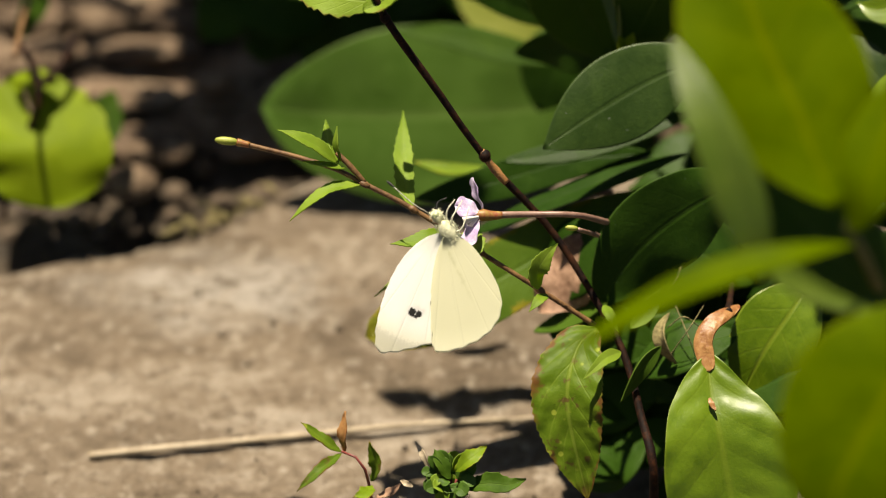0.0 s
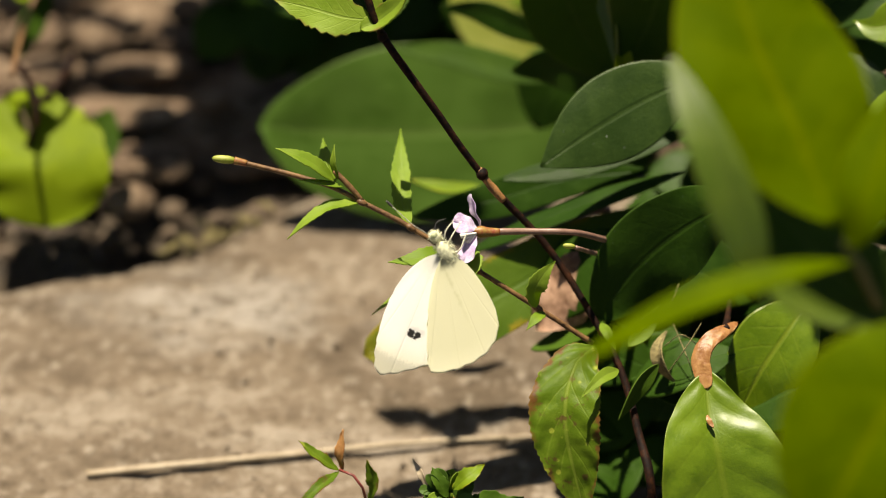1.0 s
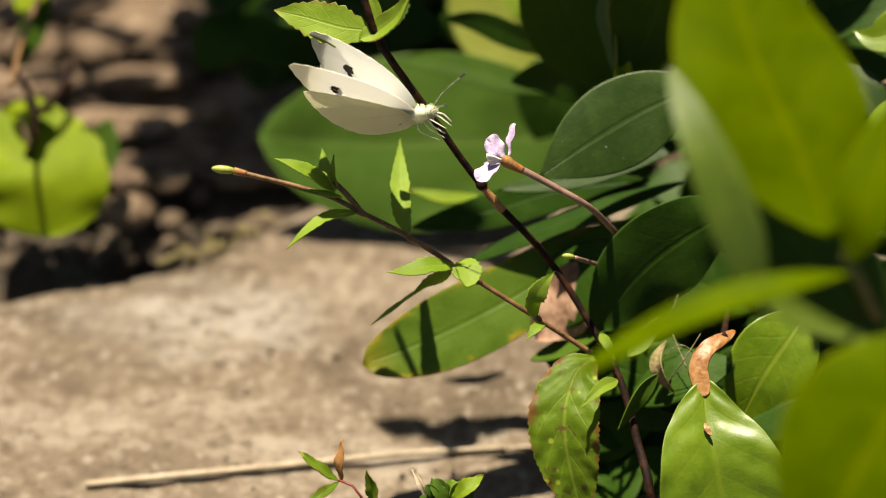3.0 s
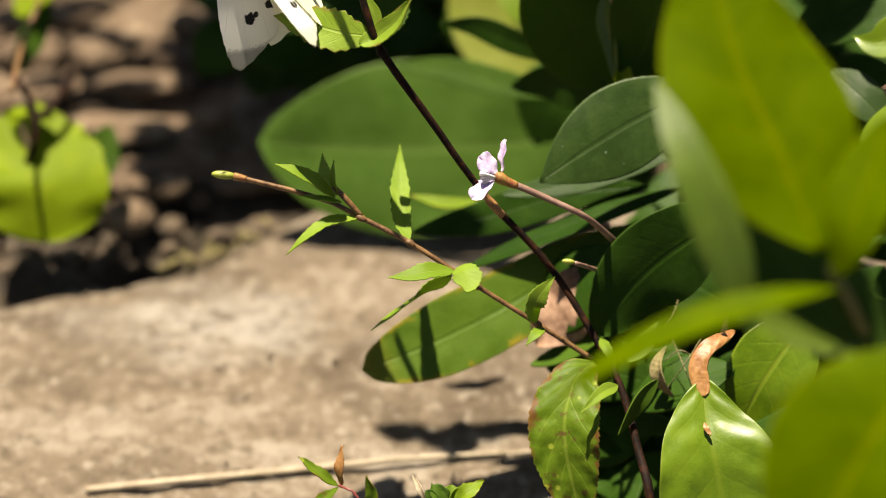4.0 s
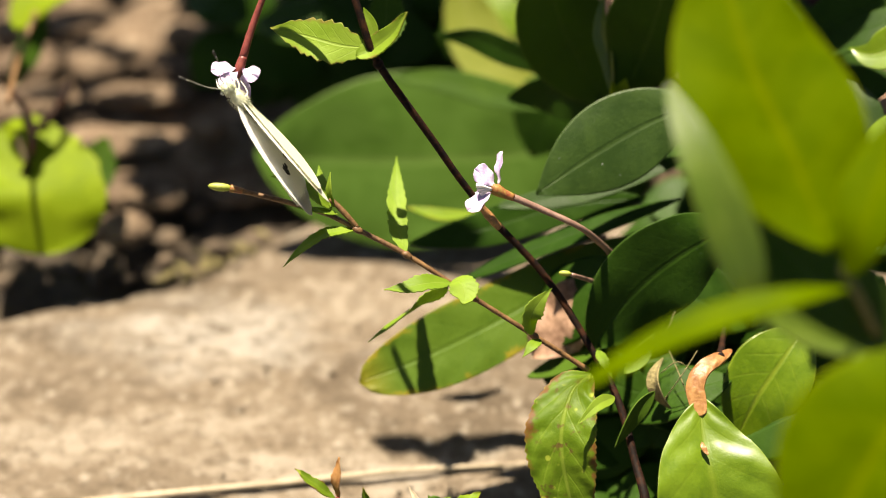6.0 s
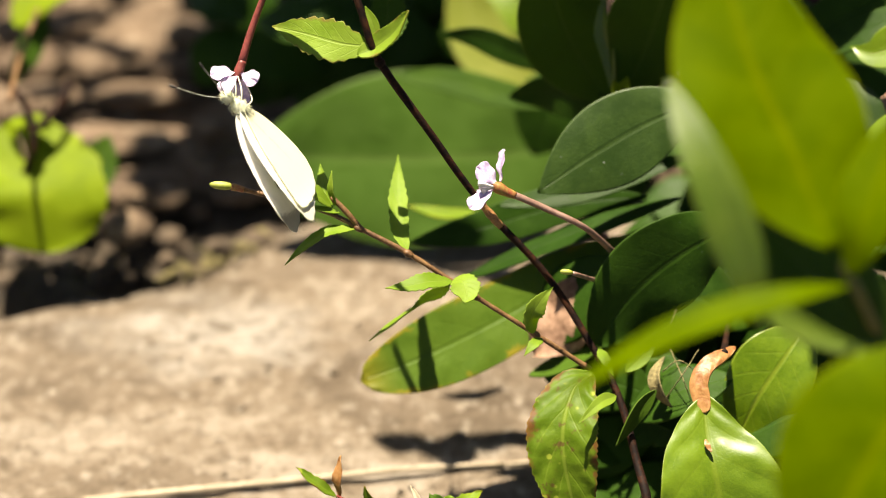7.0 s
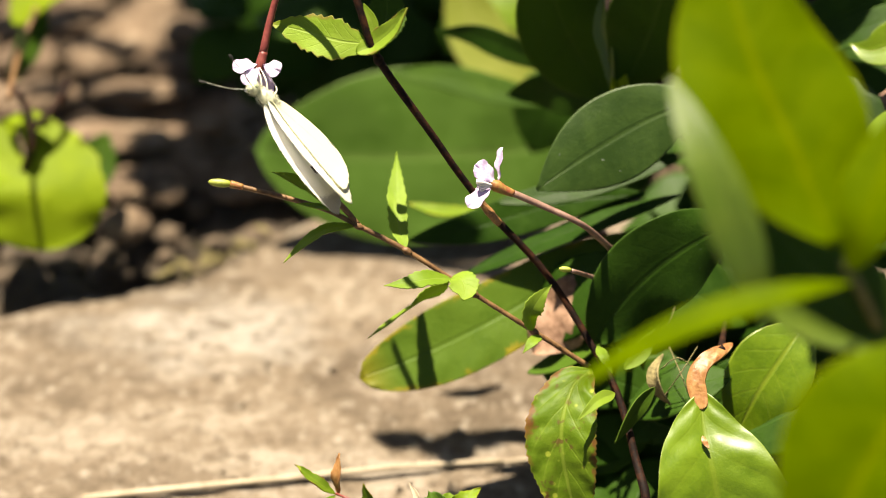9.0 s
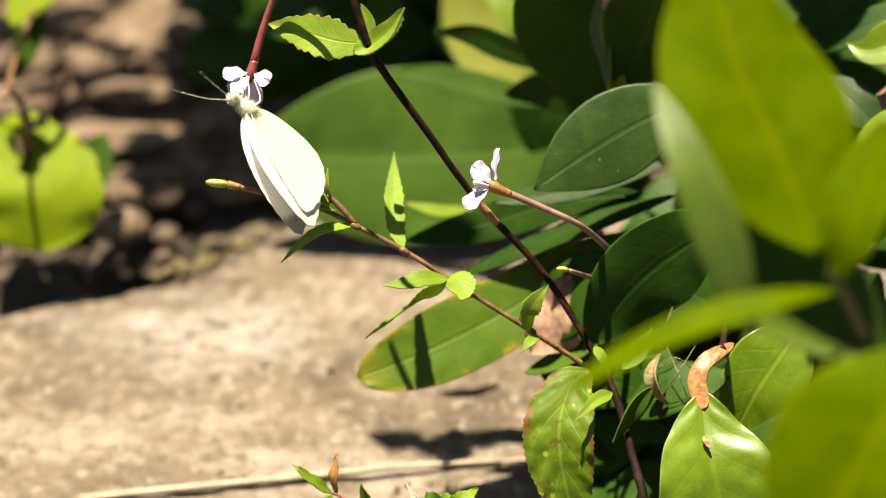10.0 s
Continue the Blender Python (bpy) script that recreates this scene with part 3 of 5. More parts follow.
blob("node", (0.0074, 0.005, 0.0598), [(0.0012, 0, 0), (0, 0.0012, 0), (0, 0, 0.0011)], M_STEM, herb, rough=0.3)
# leaves at the upper node
leaf(herb, [(-0.013, 0.0163, 0.0882), (-0.0187, 0.0167, 0.0886), (-0.0254, 0.0199, 0.0884), (-0.0321, 0.0229, 0.088)], (-0.051, -0.671, 0.74), 0.0080, M_HERB_TIP, "leaf", "green toothed leaf with a brown tip", 0.42, 1.0, 0.7, 0.14, 0, 0.06, 16, 0.25)
leaf(herb, [(-0.0157, 0.0145, 0.0875), (-0.0123, 0.0155, 0.0886), (-0.0087, 0.0154, 0.0923), (-0.0061, 0.0161, 0.0968)], (-0.45, -0.45, 0.77), 0.0044, M_HERB_TIP, "leaf", "", 0.34, 0.8, 0.45, 0.4, 0, 0.06, 14, 0.14)
leaf(herb, [(-0.012, 0.0182, 0.0886), (-0.0128, 0.02, 0.0907), (-0.0143, 0.0223, 0.0932)], (-0.2, -0.6, 0.77), 0.0022, M_HERB, "leaf", "", 0.4, 0.9, 0.6, 0.2)
leaf(herb, [(-0.0119, 0.0307, 0.0761), (-0.0105, 0.0378, 0.0778), (-0.0105, 0.0454, 0.0832)], (-0.202, -0.577, 0.791), 0.0080, M_LEAF, "leaf", "", 0.45, 1.0, 0.7, 0.1, 0, 0.03, 14, 0.2)

sprig = tube("sprig", [(0.0289, -0.0135, 0.0325), (0.0181, -0.0104, 0.039), (0.0066, -0.007, 0.0457), (-0.0063, -0.0022, 0.0525), (-0.0156, 0.001, 0.0561), (-0.0215, 0.003, 0.0583), (-0.0286, 0.0045, 0.0599), (-0.04, 0.0064, 0.062)],
             [0.00055, 0.0005, 0.00048, 0.0005, 0.00052, 0.0005, 0.0005, 0.0005], M_SPRIG, herb, "thin reddish sprig", 56, 9, 0.1)
for q in ((0.0181, -0.0107, 0.0393), (0.0066, -0.0074, 0.046), (-0.0063, -0.0026, 0.0528), (-0.0156, 0.0006, 0.0564)):
    blob("node", q, [Vector((0.865, -0.336, -0.374)) * 0.0011, Vector((0.503, 0.578, 0.642)) * 0.00072, Vector((0, -0.743, 0.669)) * 0.0007], M_SPRIG, sprig, "", 0.25, 900)
tube("stalk", [(-0.0156, 0.0008, 0.0566), (-0.0186, 0.0027, 0.0595), (-0.021, 0.0043, 0.0612)], [0.0005, 0.0006, 0.0005], M_SPRIG, sprig, n=10)
bud = blob("bud", (-0.042, 0.0065, 0.0622), [Vector((0.995, -0.067, -0.074)) * 0.0024, Vector((0.1, 0.666, 0.739)) * 0.00085, Vector((0, -0.743, 0.669)) * 0.00085], M_BUD, sprig, "yellow-green flower bud", 0.05)
tube("bud_neck", [(-0.0377, 0.006, 0.0616), (-0.0401, 0.0064, 0.062)], [0.00062, 0.0008], M_CALYX, sprig, n=6)


def herb_leaf(points, facing, width, label="", **kw):
    args = dict(widest=0.38, tip=1.1, base=0.7, fold=0.18, wave=0.04, teeth=11, tooth=0.28, thick=0.00022, nu=24, nv=8)
    args.update(kw)
    return leaf(sprig, points, facing, width, M_HERB, "leaf", label, **args)


herb_leaf([(-0.0158, 0.0012, 0.0562), (-0.0215, -0.0009, 0.0569), (-0.0257, -0.0033, 0.0557), (-0.0298, -0.0059, 0.0529)], (-0.204, 0.057, 0.977), 0.0031)
herb_leaf([(-0.0208, 0.003, 0.0598), (-0.0241, 0.0034, 0.0632), (-0.0278, 0.004, 0.0653), (-0.032, 0.0049, 0.0664)], (0.101, -0.052, 0.994), 0.0036)
herb_leaf([(-0.0203, 0.0032, 0.0599), (-0.0211, 0.0046, 0.063), (-0.0209, 0.0069, 0.0656)], (-0.772, -0.355, 0.528), 0.0018)
herb_leaf([(-0.0208, 0.0036, 0.059), (-0.0228, 0.0096, 0.0596), (-0.0235, 0.0154, 0.0601)], (-0.436, -0.503, 0.746), 0.003)
herb_leaf([(-0.0193, 0.0023, 0.059), (-0.0242, 0.0021, 0.0603), (-0.0274, 0.0024, 0.0606)], (0, 0.174, 0.985), 0.002)
herb_leaf([(-0.0064, -0.0023, 0.0531), (-0.0079, 0.0038, 0.0532), (-0.0084, 0.0119, 0.0547), (-0.0085, 0.0227, 0.0564)], (0.0, -0.45, 0.89), 0.0039, "upright toothed leaf", fold=0.28)
herb_leaf([(0.0021, -0.0057, 0.0487), (-0.0026, -0.0088, 0.0512), (-0.0069, -0.0101, 0.0512), (-0.0106, -0.0103, 0.051)], (0.05, -0.052, 0.997), 0.0044)
herb_leaf([(0.0024, -0.0055, 0.0488), (0.0041, -0.0073, 0.0499), (0.0049, -0.0105, 0.0492), (0.0045, -0.0122, 0.0489)], (0, 0.019, 1), 0.0056, widest=0.5, tip=0.7)
herb_leaf([(0.0017, -0.0055, 0.0473), (-0.0026, -0.0037, 0.0419), (-0.0081, -0.0047, 0.0378), (-0.014, -0.0068, 0.0339)], (0.549, 0.349, 0.76), 0.0038)
herb_leaf([(0.018, -0.0109, 0.0398), (0.0174, -0.0112, 0.044), (0.019, -0.0098, 0.0471), (0.0214, -0.008, 0.0491)], (0.302, -0.47, 0.829), 0.0040)
herb_leaf([(0.0193, -0.0116, 0.0391), (0.0177, -0.0146, 0.0402), (0.0158, -0.0168, 0.0393)], (0.101, -0.052, 0.994), 0.0022)
herb_leaf([(0.0303, -0.0116, 0.0361), (0.0315, -0.0151, 0.0367), (0.0331, -0.018, 0.035)], (-0.207, -0.27, 0.94), 0.0020)
side_bud = tube("bud_stalk", [(0.0392, 0.012, 0.0294), (0.0324, 0.0058, 0.0374), (0.0251, -0.0085, 0.053)], [0.0005, 0.00045, 0.00045], M_STALK, herb, "pink stalk of a closed bud", 12)
blob("bud", (0.0238, -0.0083, 0.0532), [Vector((0.995, -0.067, -0.074)) * 0.0013, Vector((0.1, 0.666, 0.739)) * 0.0006, Vector((0, -0.743, 0.669)) * 0.0006], M_BUD, side_bud)


def petal(parent, base, tip, facing, width):
    """A notched willowherb petal, cupped."""
    ob = leaf(parent, [base, Vector(base).lerp(Vector(tip), 0.5) + Vector(facing) * 0.0003, tip], facing, width, M_PETAL, "petal", "", 0.72, 0.42, 1.0, 0.30, 0.12, 0.14, thick=0.00012, nu=18, nv=10, cleft=0.42, crumple=0.02)
    return ob


PIVOT = Vector((0.0404, -0.0029, 0.0488))


def at_pivot(p):
    return Vector(p) - PIVOT


flower = tube("flower_stalk", [at_pivot(q) for q in ((0.0419, 0.0136, 0.0313), (0.0356, 0.0081, 0.0416), (0.0277, 0.001, 0.0561), (0.0201, 0.0028, 0.0595), (0.0132, 0.004, 0.0624))],
              [0.0007, 0.0007, 0.00062, 0.0006, 0.0007], M_STALK, herb, "pink flower stalk", 24, 9, 0.06)
flower.location = PIVOT
tube("calyx", [at_pivot(q) for q in ((0.0142, 0.0037, 0.062), (0.0125, 0.004, 0.0627), (0.0106, 0.0044, 0.0636), (0.0093, 0.0047, 0.0643))], [0.0007, 0.0009, 0.0012, 0.0007], M_CALYX, flower, "orange and red calyx", 12, 10, 0.1)
for b, tp, fc, w in (((0.0108, 0.0044, 0.0643), (0.0067, 0.0058, 0.0674), (-0.204, -0.159, 0.966), 0.0042), ((0.0114, 0.0054, 0.064), (0.012, 0.0104, 0.068), (-0.909, -0.233, 0.345), 0.0030),
                     ((0.0099, 0.0029, 0.0641), (0.0054, -0.0003, 0.0621), (-0.1, -0.123, 0.987), 0.0036), ((0.0102, 0.0061, 0.0617), (0.0072, 0.0113, 0.057), (-0.636, -0.41, 0.654), 0.0036)):
    petal(flower, at_pivot(b), at_pivot(tp), fc, w)
for k, (dx, dy) in enumerate(((0, 0), (3, 9), (-3, -7), (6, 15))):
    tube("stamen", [at_pivot((0.0099, 0.0033, 0.0645)), at_pivot((0.0084, 0.0026, 0.0654)) + Vector((dx, 0, -dy)) * 0.00006, at_pivot((0.0073, 0.0026, 0.0654)) + Vector((dx, 0, -dy)) * 0.0001], [0.0003, 0.0003, 0.0005], M_STAMEN, flower, n=6, sides=6)

# the flower on which the butterfly hangs later: its space has the stalk along +z and the petals below
flower_b = tube("flower_stalk", [(0, 0, 0.001), (-0.0003, 0, 0.008), (0.0002, -0.002, 0.017), (0.002, -0.012, 0.028), (0.006, -0.034, 0.042)], [0.0008, 0.0006, 0.0006, 0.00065, 0.0007], M_STALK_RED, herb, "red flower stalk", 24, 9, 0.06)
tube("calyx", [(0, 0, 0.002), (0, 0, 0), (0, 0, -0.0022)], [0.0008, 0.0010, 0.0007], M_STALK_RED, flower_b, "red calyx", 8, 10)
for b, tp, fc, w in (((-0.0005, -0.0006, -0.0005), (-0.0048, -0.0015, -0.0026), (-0.1, -0.8, 0.6), 0.0034), ((0.0006, -0.0006, -0.0005), (0.0040, -0.001, -0.0010), (0.3, -0.9, 0.3), 0.0036),
                     ((0.0, -0.0008, -0.001), (-0.0018, -0.0030, -0.0050), (-0.2, -0.9, 0.3), 0.0030), ((0.0003, 0.0007, -0.001), (0.0022, 0.002, -0.0060), (0.3, -0.8, 0.2), 0.0038)):
    petal(flower_b, b, tp, fc, w)
for k in range(4):
    tube("stamen", [(0, -0.0005, -0.002), (0.0006 * (k - 1.5), -0.001, -0.0045), (0.0009 * (k - 1.5), -0.0012, -0.0062)], [0.0002, 0.0002, 0.0004], M_STAMEN, flower_b, n=6, sides=6)


# ---- shrub with broad leaves ----
shrub = thing("evergreen_shrub", "broad-leaved evergreen shrub with leathery deep green leaves", "shrub")
tube("branch", [(0.0771, 0.0536, 0.0188), (0.0598, 0.0478, 0.0348), (0.0482, 0.044, 0.047), (0.0367, 0.0441, 0.0531)], [0.0035, 0.0028, 0.0024, 0.0020], M_SPRIG, shrub, "green-brown branch", 24)
tube("branch", [(0.0986, -0.0054, -0.0153), (0.094, -0.0023, 0.0016), (0.0816, 0.0204, 0.0118), (0.0771, 0.0536, 0.0188), (0.0835, 0.0993, 0.0248), (0.0888, 0.1346, 0.034)], [0.0055, 0.005, 0.0045, 0.004, 0.004, 0.0035], M_STEM, shrub, "brown branch", 24)
for tip_at, fc in (((0.0373, 0.0393, 0.0627), (-0.302, -0.47, 0.829)), ((0.0346, 0.0389, 0.0622), (0.424, -0.417, 0.804)), ((0.0386, 0.0359, 0.062), (-0.196, -0.189, 0.962))):
    leaf(shrub, [(0.0361, 0.0386, 0.056), Vector((0.036, 0.0371, 0.0573)).lerp(Vector(tip_at), 0.5), tip_at], fc, 0.0034, M_BG_LEAF, "young_leaf", "", 0.5, 0.9, 0.7, 0.3)


def shrub_leaf(points, facing, width, mat=M_LEAF, label="", **kw):
    args = dict(widest=0.5, tip=0.75, base=0.75, fold=0.1, wave=0.02, curl=0.05)
    args.update(kw)
    return leaf(shrub, points, facing, width, mat, "leaf", label, **args)


shrub_leaf([(0.0401, 0.0784, 0.0181), (0.0223, 0.0805, 0.0094), (-0.0030, 0.0808, 0.0068), (-0.0233, 0.0808, 0.0068), (-0.0412, 0.0802, 0.0093)], (0.02, -0.77, 0.638), 0.0398, M_LEAF_BROAD, "large oval deep green leaf", widest=0.58, tip=0.62, base=0.8, fold=0.08, nu=36, nv=14)
shrub_leaf([(0.0278, 0.073, 0.0284), (0.0143, 0.0752, 0.0294), (0.002, 0.0781, 0.0311), (-0.0104, 0.0799, 0.0316)], (-0.052, -0.5, 0.86), 0.0066, M_LEAF)
shrub_leaf([(0.0265, 0.0918, 0.0157), (0.0177, 0.0946, 0.0192), (0.0107, 0.0991, 0.0227), (0.0062, 0.1072, 0.0287), (0.005, 0.1141, 0.0347)], (-0.204, -0.337, 0.919), 0.0136, M_YELLOWED, "sunlit yellow-green leaf", tip=0.6, base=0.45, wave=0.06)
shrub_leaf([(0.0249, 0.0617, 0.046), (0.0148, 0.0647, 0.0493), (0.0071, 0.0684, 0.0504), (-0.001, 0.0705, 0.0497)], (0.0, -0.93, 0.36), 0.0056, M_LEAF_SHADED, "", tip=1.0, curl=0.02)
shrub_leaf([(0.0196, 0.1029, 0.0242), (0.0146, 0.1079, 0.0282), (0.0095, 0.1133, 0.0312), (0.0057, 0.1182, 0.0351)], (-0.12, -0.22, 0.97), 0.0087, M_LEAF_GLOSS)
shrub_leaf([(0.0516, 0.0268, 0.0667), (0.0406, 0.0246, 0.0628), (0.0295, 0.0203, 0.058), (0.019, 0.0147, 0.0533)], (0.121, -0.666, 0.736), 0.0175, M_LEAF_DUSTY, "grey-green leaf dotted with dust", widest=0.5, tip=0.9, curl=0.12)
shrub_leaf([(0.0363, 0.0507, 0.0457), (0.0282, 0.0541, 0.045), (0.0213, 0.0574, 0.0442), (0.0142, 0.0584, 0.0422)], (0.1, -0.96, 0.25), 0.0090, M_LEAF_SHADED, wave=0.06)
shrub_leaf([(0.0364, 0.0527, 0.0449), (0.029, 0.0539, 0.0552), (0.0234, 0.0532, 0.0695), (0.0208, 0.0527, 0.0839)], (0.25, -0.95, 0.1), 0.0190, M_LEAF, wave=0.05)
shrub_leaf([(0.0363, 0.0409, 0.0557), (0.0407, 0.0424, 0.0663), (0.0433, 0.0411, 0.0799), (0.0448, 0.0404, 0.0927)], (-0.2, -0.95, 0.1), 0.0185, M_LEAF, wave=0.10)
shrub_leaf([(0.0347, 0.0402, 0.0579), (0.0339, 0.0444, 0.0641), (0.0324, 0.0474, 0.0689), (0.0331, 0.0519, 0.074)], (-0.55, -0.55, 0.63), 0.0034, M_LEAF_PALE, fold=0.5, wave=0.1)
shrub_leaf([(0.0354, 0.0425, 0.0575), (0.0352, 0.0479, 0.0635), (0.0346, 0.054, 0.0703)], (0.5, -0.6, 0.63), 0.0028, M_LEAF_GLOSS, fold=0.4)
shrub_leaf([(0.0506, 0.0305, 0.0499), (0.0381, 0.0278, 0.047), (0.0245, 0.0252, 0.044), (0.0109, 0.0236, 0.0423)], (0, -0.35, 0.937), 0.0060, M_LEAF_SHADED)
shrub_leaf([(0.0418, 0.0278, 0.041), (0.0248, 0.0282, 0.0384), (0.0088, 0.0266, 0.0337), (-0.0064, 0.0245, 0.0314)], (0, -0.62, 0.785), 0.0085, M_LEAF_SHADED, "narrow leaf with a yellowed edge")
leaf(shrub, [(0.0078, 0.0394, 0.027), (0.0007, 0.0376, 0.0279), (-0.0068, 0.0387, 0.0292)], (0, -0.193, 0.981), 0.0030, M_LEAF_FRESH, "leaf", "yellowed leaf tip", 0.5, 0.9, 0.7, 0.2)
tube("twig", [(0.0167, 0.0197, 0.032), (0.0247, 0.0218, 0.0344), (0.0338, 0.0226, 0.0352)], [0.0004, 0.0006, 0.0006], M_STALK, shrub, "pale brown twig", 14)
shrub_leaf([(0.048, 0.0217, 0.0462), (0.0312, 0.0195, 0.0407), (0.0166, 0.0172, 0.0352), (0.0035, 0.0149, 0.0296)], (-0.104, 0.058, 0.993), 0.0062, M_LEAF_SHADED)
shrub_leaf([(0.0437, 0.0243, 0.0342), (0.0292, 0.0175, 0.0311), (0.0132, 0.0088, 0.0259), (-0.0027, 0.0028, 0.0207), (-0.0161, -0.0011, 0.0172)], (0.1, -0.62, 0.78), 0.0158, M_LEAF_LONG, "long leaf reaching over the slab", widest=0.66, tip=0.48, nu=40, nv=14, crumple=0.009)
shrub_leaf([(0.0584, 0.0092, 0.0503), (0.0478, 0.0048, 0.0468), (0.0385, 0.0005, 0.0406), (0.0299, -0.0044, 0.0305)], (0.30, -0.78, 0.55), 0.0188, M_LEAF_SHADED, "deep green leaf with an uneven margin", widest=0.5, tip=0.6, wave=0.07, curl=0.1, nu=36, nv=14)
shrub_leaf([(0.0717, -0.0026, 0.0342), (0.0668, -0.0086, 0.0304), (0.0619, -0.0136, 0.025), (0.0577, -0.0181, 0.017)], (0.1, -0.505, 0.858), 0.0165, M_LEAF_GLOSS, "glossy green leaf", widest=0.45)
shrub_leaf([(0.0896, 0.0171, 0.0291), (0.0819, 0.0102, 0.0215), (0.0707, 0.0055, 0.0133)], (0, -0.407, 0.913), 0.0150, M_LEAF_SHADED)
shrub_leaf([(0.0994, 0.057, 0.0737), (0.086, 0.0548, 0.0683), (0.0716, 0.0534, 0.0607)], (0.2, -0.6, 0.77), 0.0125, M_LEAF_SHADED)
shrub_leaf([(0.1001, 0.0515, 0.0721), (0.0867, 0.0497, 0.0671), (0.0735, 0.0488, 0.0601)], (0.1, -0.3, 0.95), 0.0070, M_LEAF_SHADED)
shrub_leaf([(0.0986, 0.0421, 0.0736), (0.0919, 0.0398, 0.0711), (0.0859, 0.0391, 0.0688), (0.0817, 0.0416, 0.0686)], (-0.3, -0.6, 0.74), 0.0085, M_LEAF_GLOSS, "glossy green leaf with a bright glint", fold=0.3, tip=1.2)
shrub_leaf([(0.0887, 0.0283, 0.0567), (0.0834, 0.0336, 0.0596), (0.0777, 0.0403, 0.061)], (-0.105, -0.6, 0.79), 0.0085, M_LEAF_DUSTY)
shrub_leaf([(0.0806, 0.0487, 0.0585), (0.0777, 0.0483, 0.058), (0.0748, 0.0468, 0.0563)], (0.1, -0.5, 0.85), 0.0080, M_LEAF_SHADED)
shrub_leaf([(0.0955, 0.027, 0.0642), (0.0884, 0.0252, 0.0607), (0.0821, 0.0234, 0.0557)], (-0.1, -0.1, 0.99), 0.0070, M_LEAF_GLOSS)
shrub_leaf([(0.0972, 0.0378, 0.0613), (0.0905, 0.0355, 0.0587), (0.0859, 0.0336, 0.0566)], (-0.2, -0.4, 0.88), 0.0060, M_RUST, "withered rust-brown leaf tip", wave=0.2)
shrub_leaf([(0.0175, -0.0006, 0.0183), (0.0243, -0.0003, 0.0217), (0.0329, -0.0005, 0.0275)], (0, 0.024, 1), 0.0062, M_LEAF)

blob("leaf_bud", (0.0356, 0.0373, 0.0577), [(0.0014, 0, 0), (0, 0.0014, 0.0006), (0, -0.0006, 0.0018)], M_BUD, shrub, "yellow bud at the heart of a leaf rosette", 0.25, 500)
# the glossy leaf on its withered stalk hangs loosely and stirs
HANG = Vector((0.055, -0.0128, 0.0378))


def at_hang(p):
    return Vector(p) - HANG


hanging = leaf(shrub, [at_hang(q) for q in ((0.0495, -0.0214, 0.0356), (0.0499, -0.0289, 0.0317), (0.0517, -0.0378, 0.0263), (0.0566, -0.0544, 0.0063))], (0.05, -0.40, 0.915), 0.0255, M_LEAF_SHINE, "leaf", "glossy green leaf with a withered brown base",
               0.55, 0.8, 0.85, 0.34, 0.06, 0.04, nu=60, nv=26, crumple=0.010)
hanging.location = HANG
leaf(hanging, [at_hang(q) for q in ((0.0561, -0.0116, 0.0384), (0.0532, -0.0147, 0.0393), (0.05, -0.0176, 0.0391), (0.0485, -0.0203, 0.0375), (0.0489, -0.0227, 0.0357), (0.0497, -0.0252, 0.0339))], (-0.25, -0.45, 0.86), 0.0036, M_DEAD, "withered_stalk", "withered orange-brown leaf stalk",
     0.75, 0.3, 0.4, 0.25, 0.35, 0.08, thick=0.0005, nu=44, nv=12, crumple=0.04)
tube("stalk_foot", [at_hang(q) for q in ((0.056, 0.001, 0.0322), (0.055, -0.0059, 0.0349), (0.0537, -0.0142, 0.0388))], [0.0005, 0.0006, 0.0009], M_STEM, hanging, "dark foot of the withered stalk", 12, 8)
leaf(hanging, [at_hang(q) for q in ((0.0493, -0.0309, 0.0327), (0.0497, -0.032, 0.0323), (0.0505, -0.0332, 0.0316))], (0.1, -0.59, 0.801), 0.0010, M_DEAD, "withered_patch", "withered brown patch", 0.4, 0.6, 0.5, 0.1, 0.2, 0.2, thick=0.0003, nu=14, nv=6, crumple=0.08)

# the red-edged leaf and the small leaves low on the willowherb
leaf(herb, [(0.0287, -0.0188, 0.037), (0.0248, -0.0238, 0.0359), (0.023, -0.0331, 0.0301), (0.0269, -0.0435, 0.0156)], (-0.251, -0.436, 0.864), 0.0138, M_HERB_RED, "leaf", "yellow-green toothed leaf with red spotted margins", 0.42, 0.85, 0.55, 0.16, 0.05, 0.03, 27, 0.07, nu=90, nv=22, crumple=0.022)
leaf(herb, [(0.0333, -0.0233, 0.0351), (0.0297, -0.0292, 0.0389), (0.0256, -0.0332, 0.0375)], (0.503, -0.187, 0.844), 0.0026, M_HERB, "leaf", "", 0.4, 1.0, 0.7, 0.2)
leaf(herb, [(0.0414, -0.0183, 0.0316), (0.0375, -0.0228, 0.0296), (0.0336, -0.027, 0.025)], (0.764, -0.318, 0.561), 0.0036, M_LEAF, "leaf", "", 0.4, 1.0, 0.7, 0.2)
leaf(herb, [(0.0357, -0.0131, 0.0314), (0.0391, -0.0095, 0.0325), (0.042, -0.0051, 0.0344)], (0, -0.493, 0.87), 0.0034, M_HERB, "leaf", "", 0.4, 1.0, 0.7, 0.2)


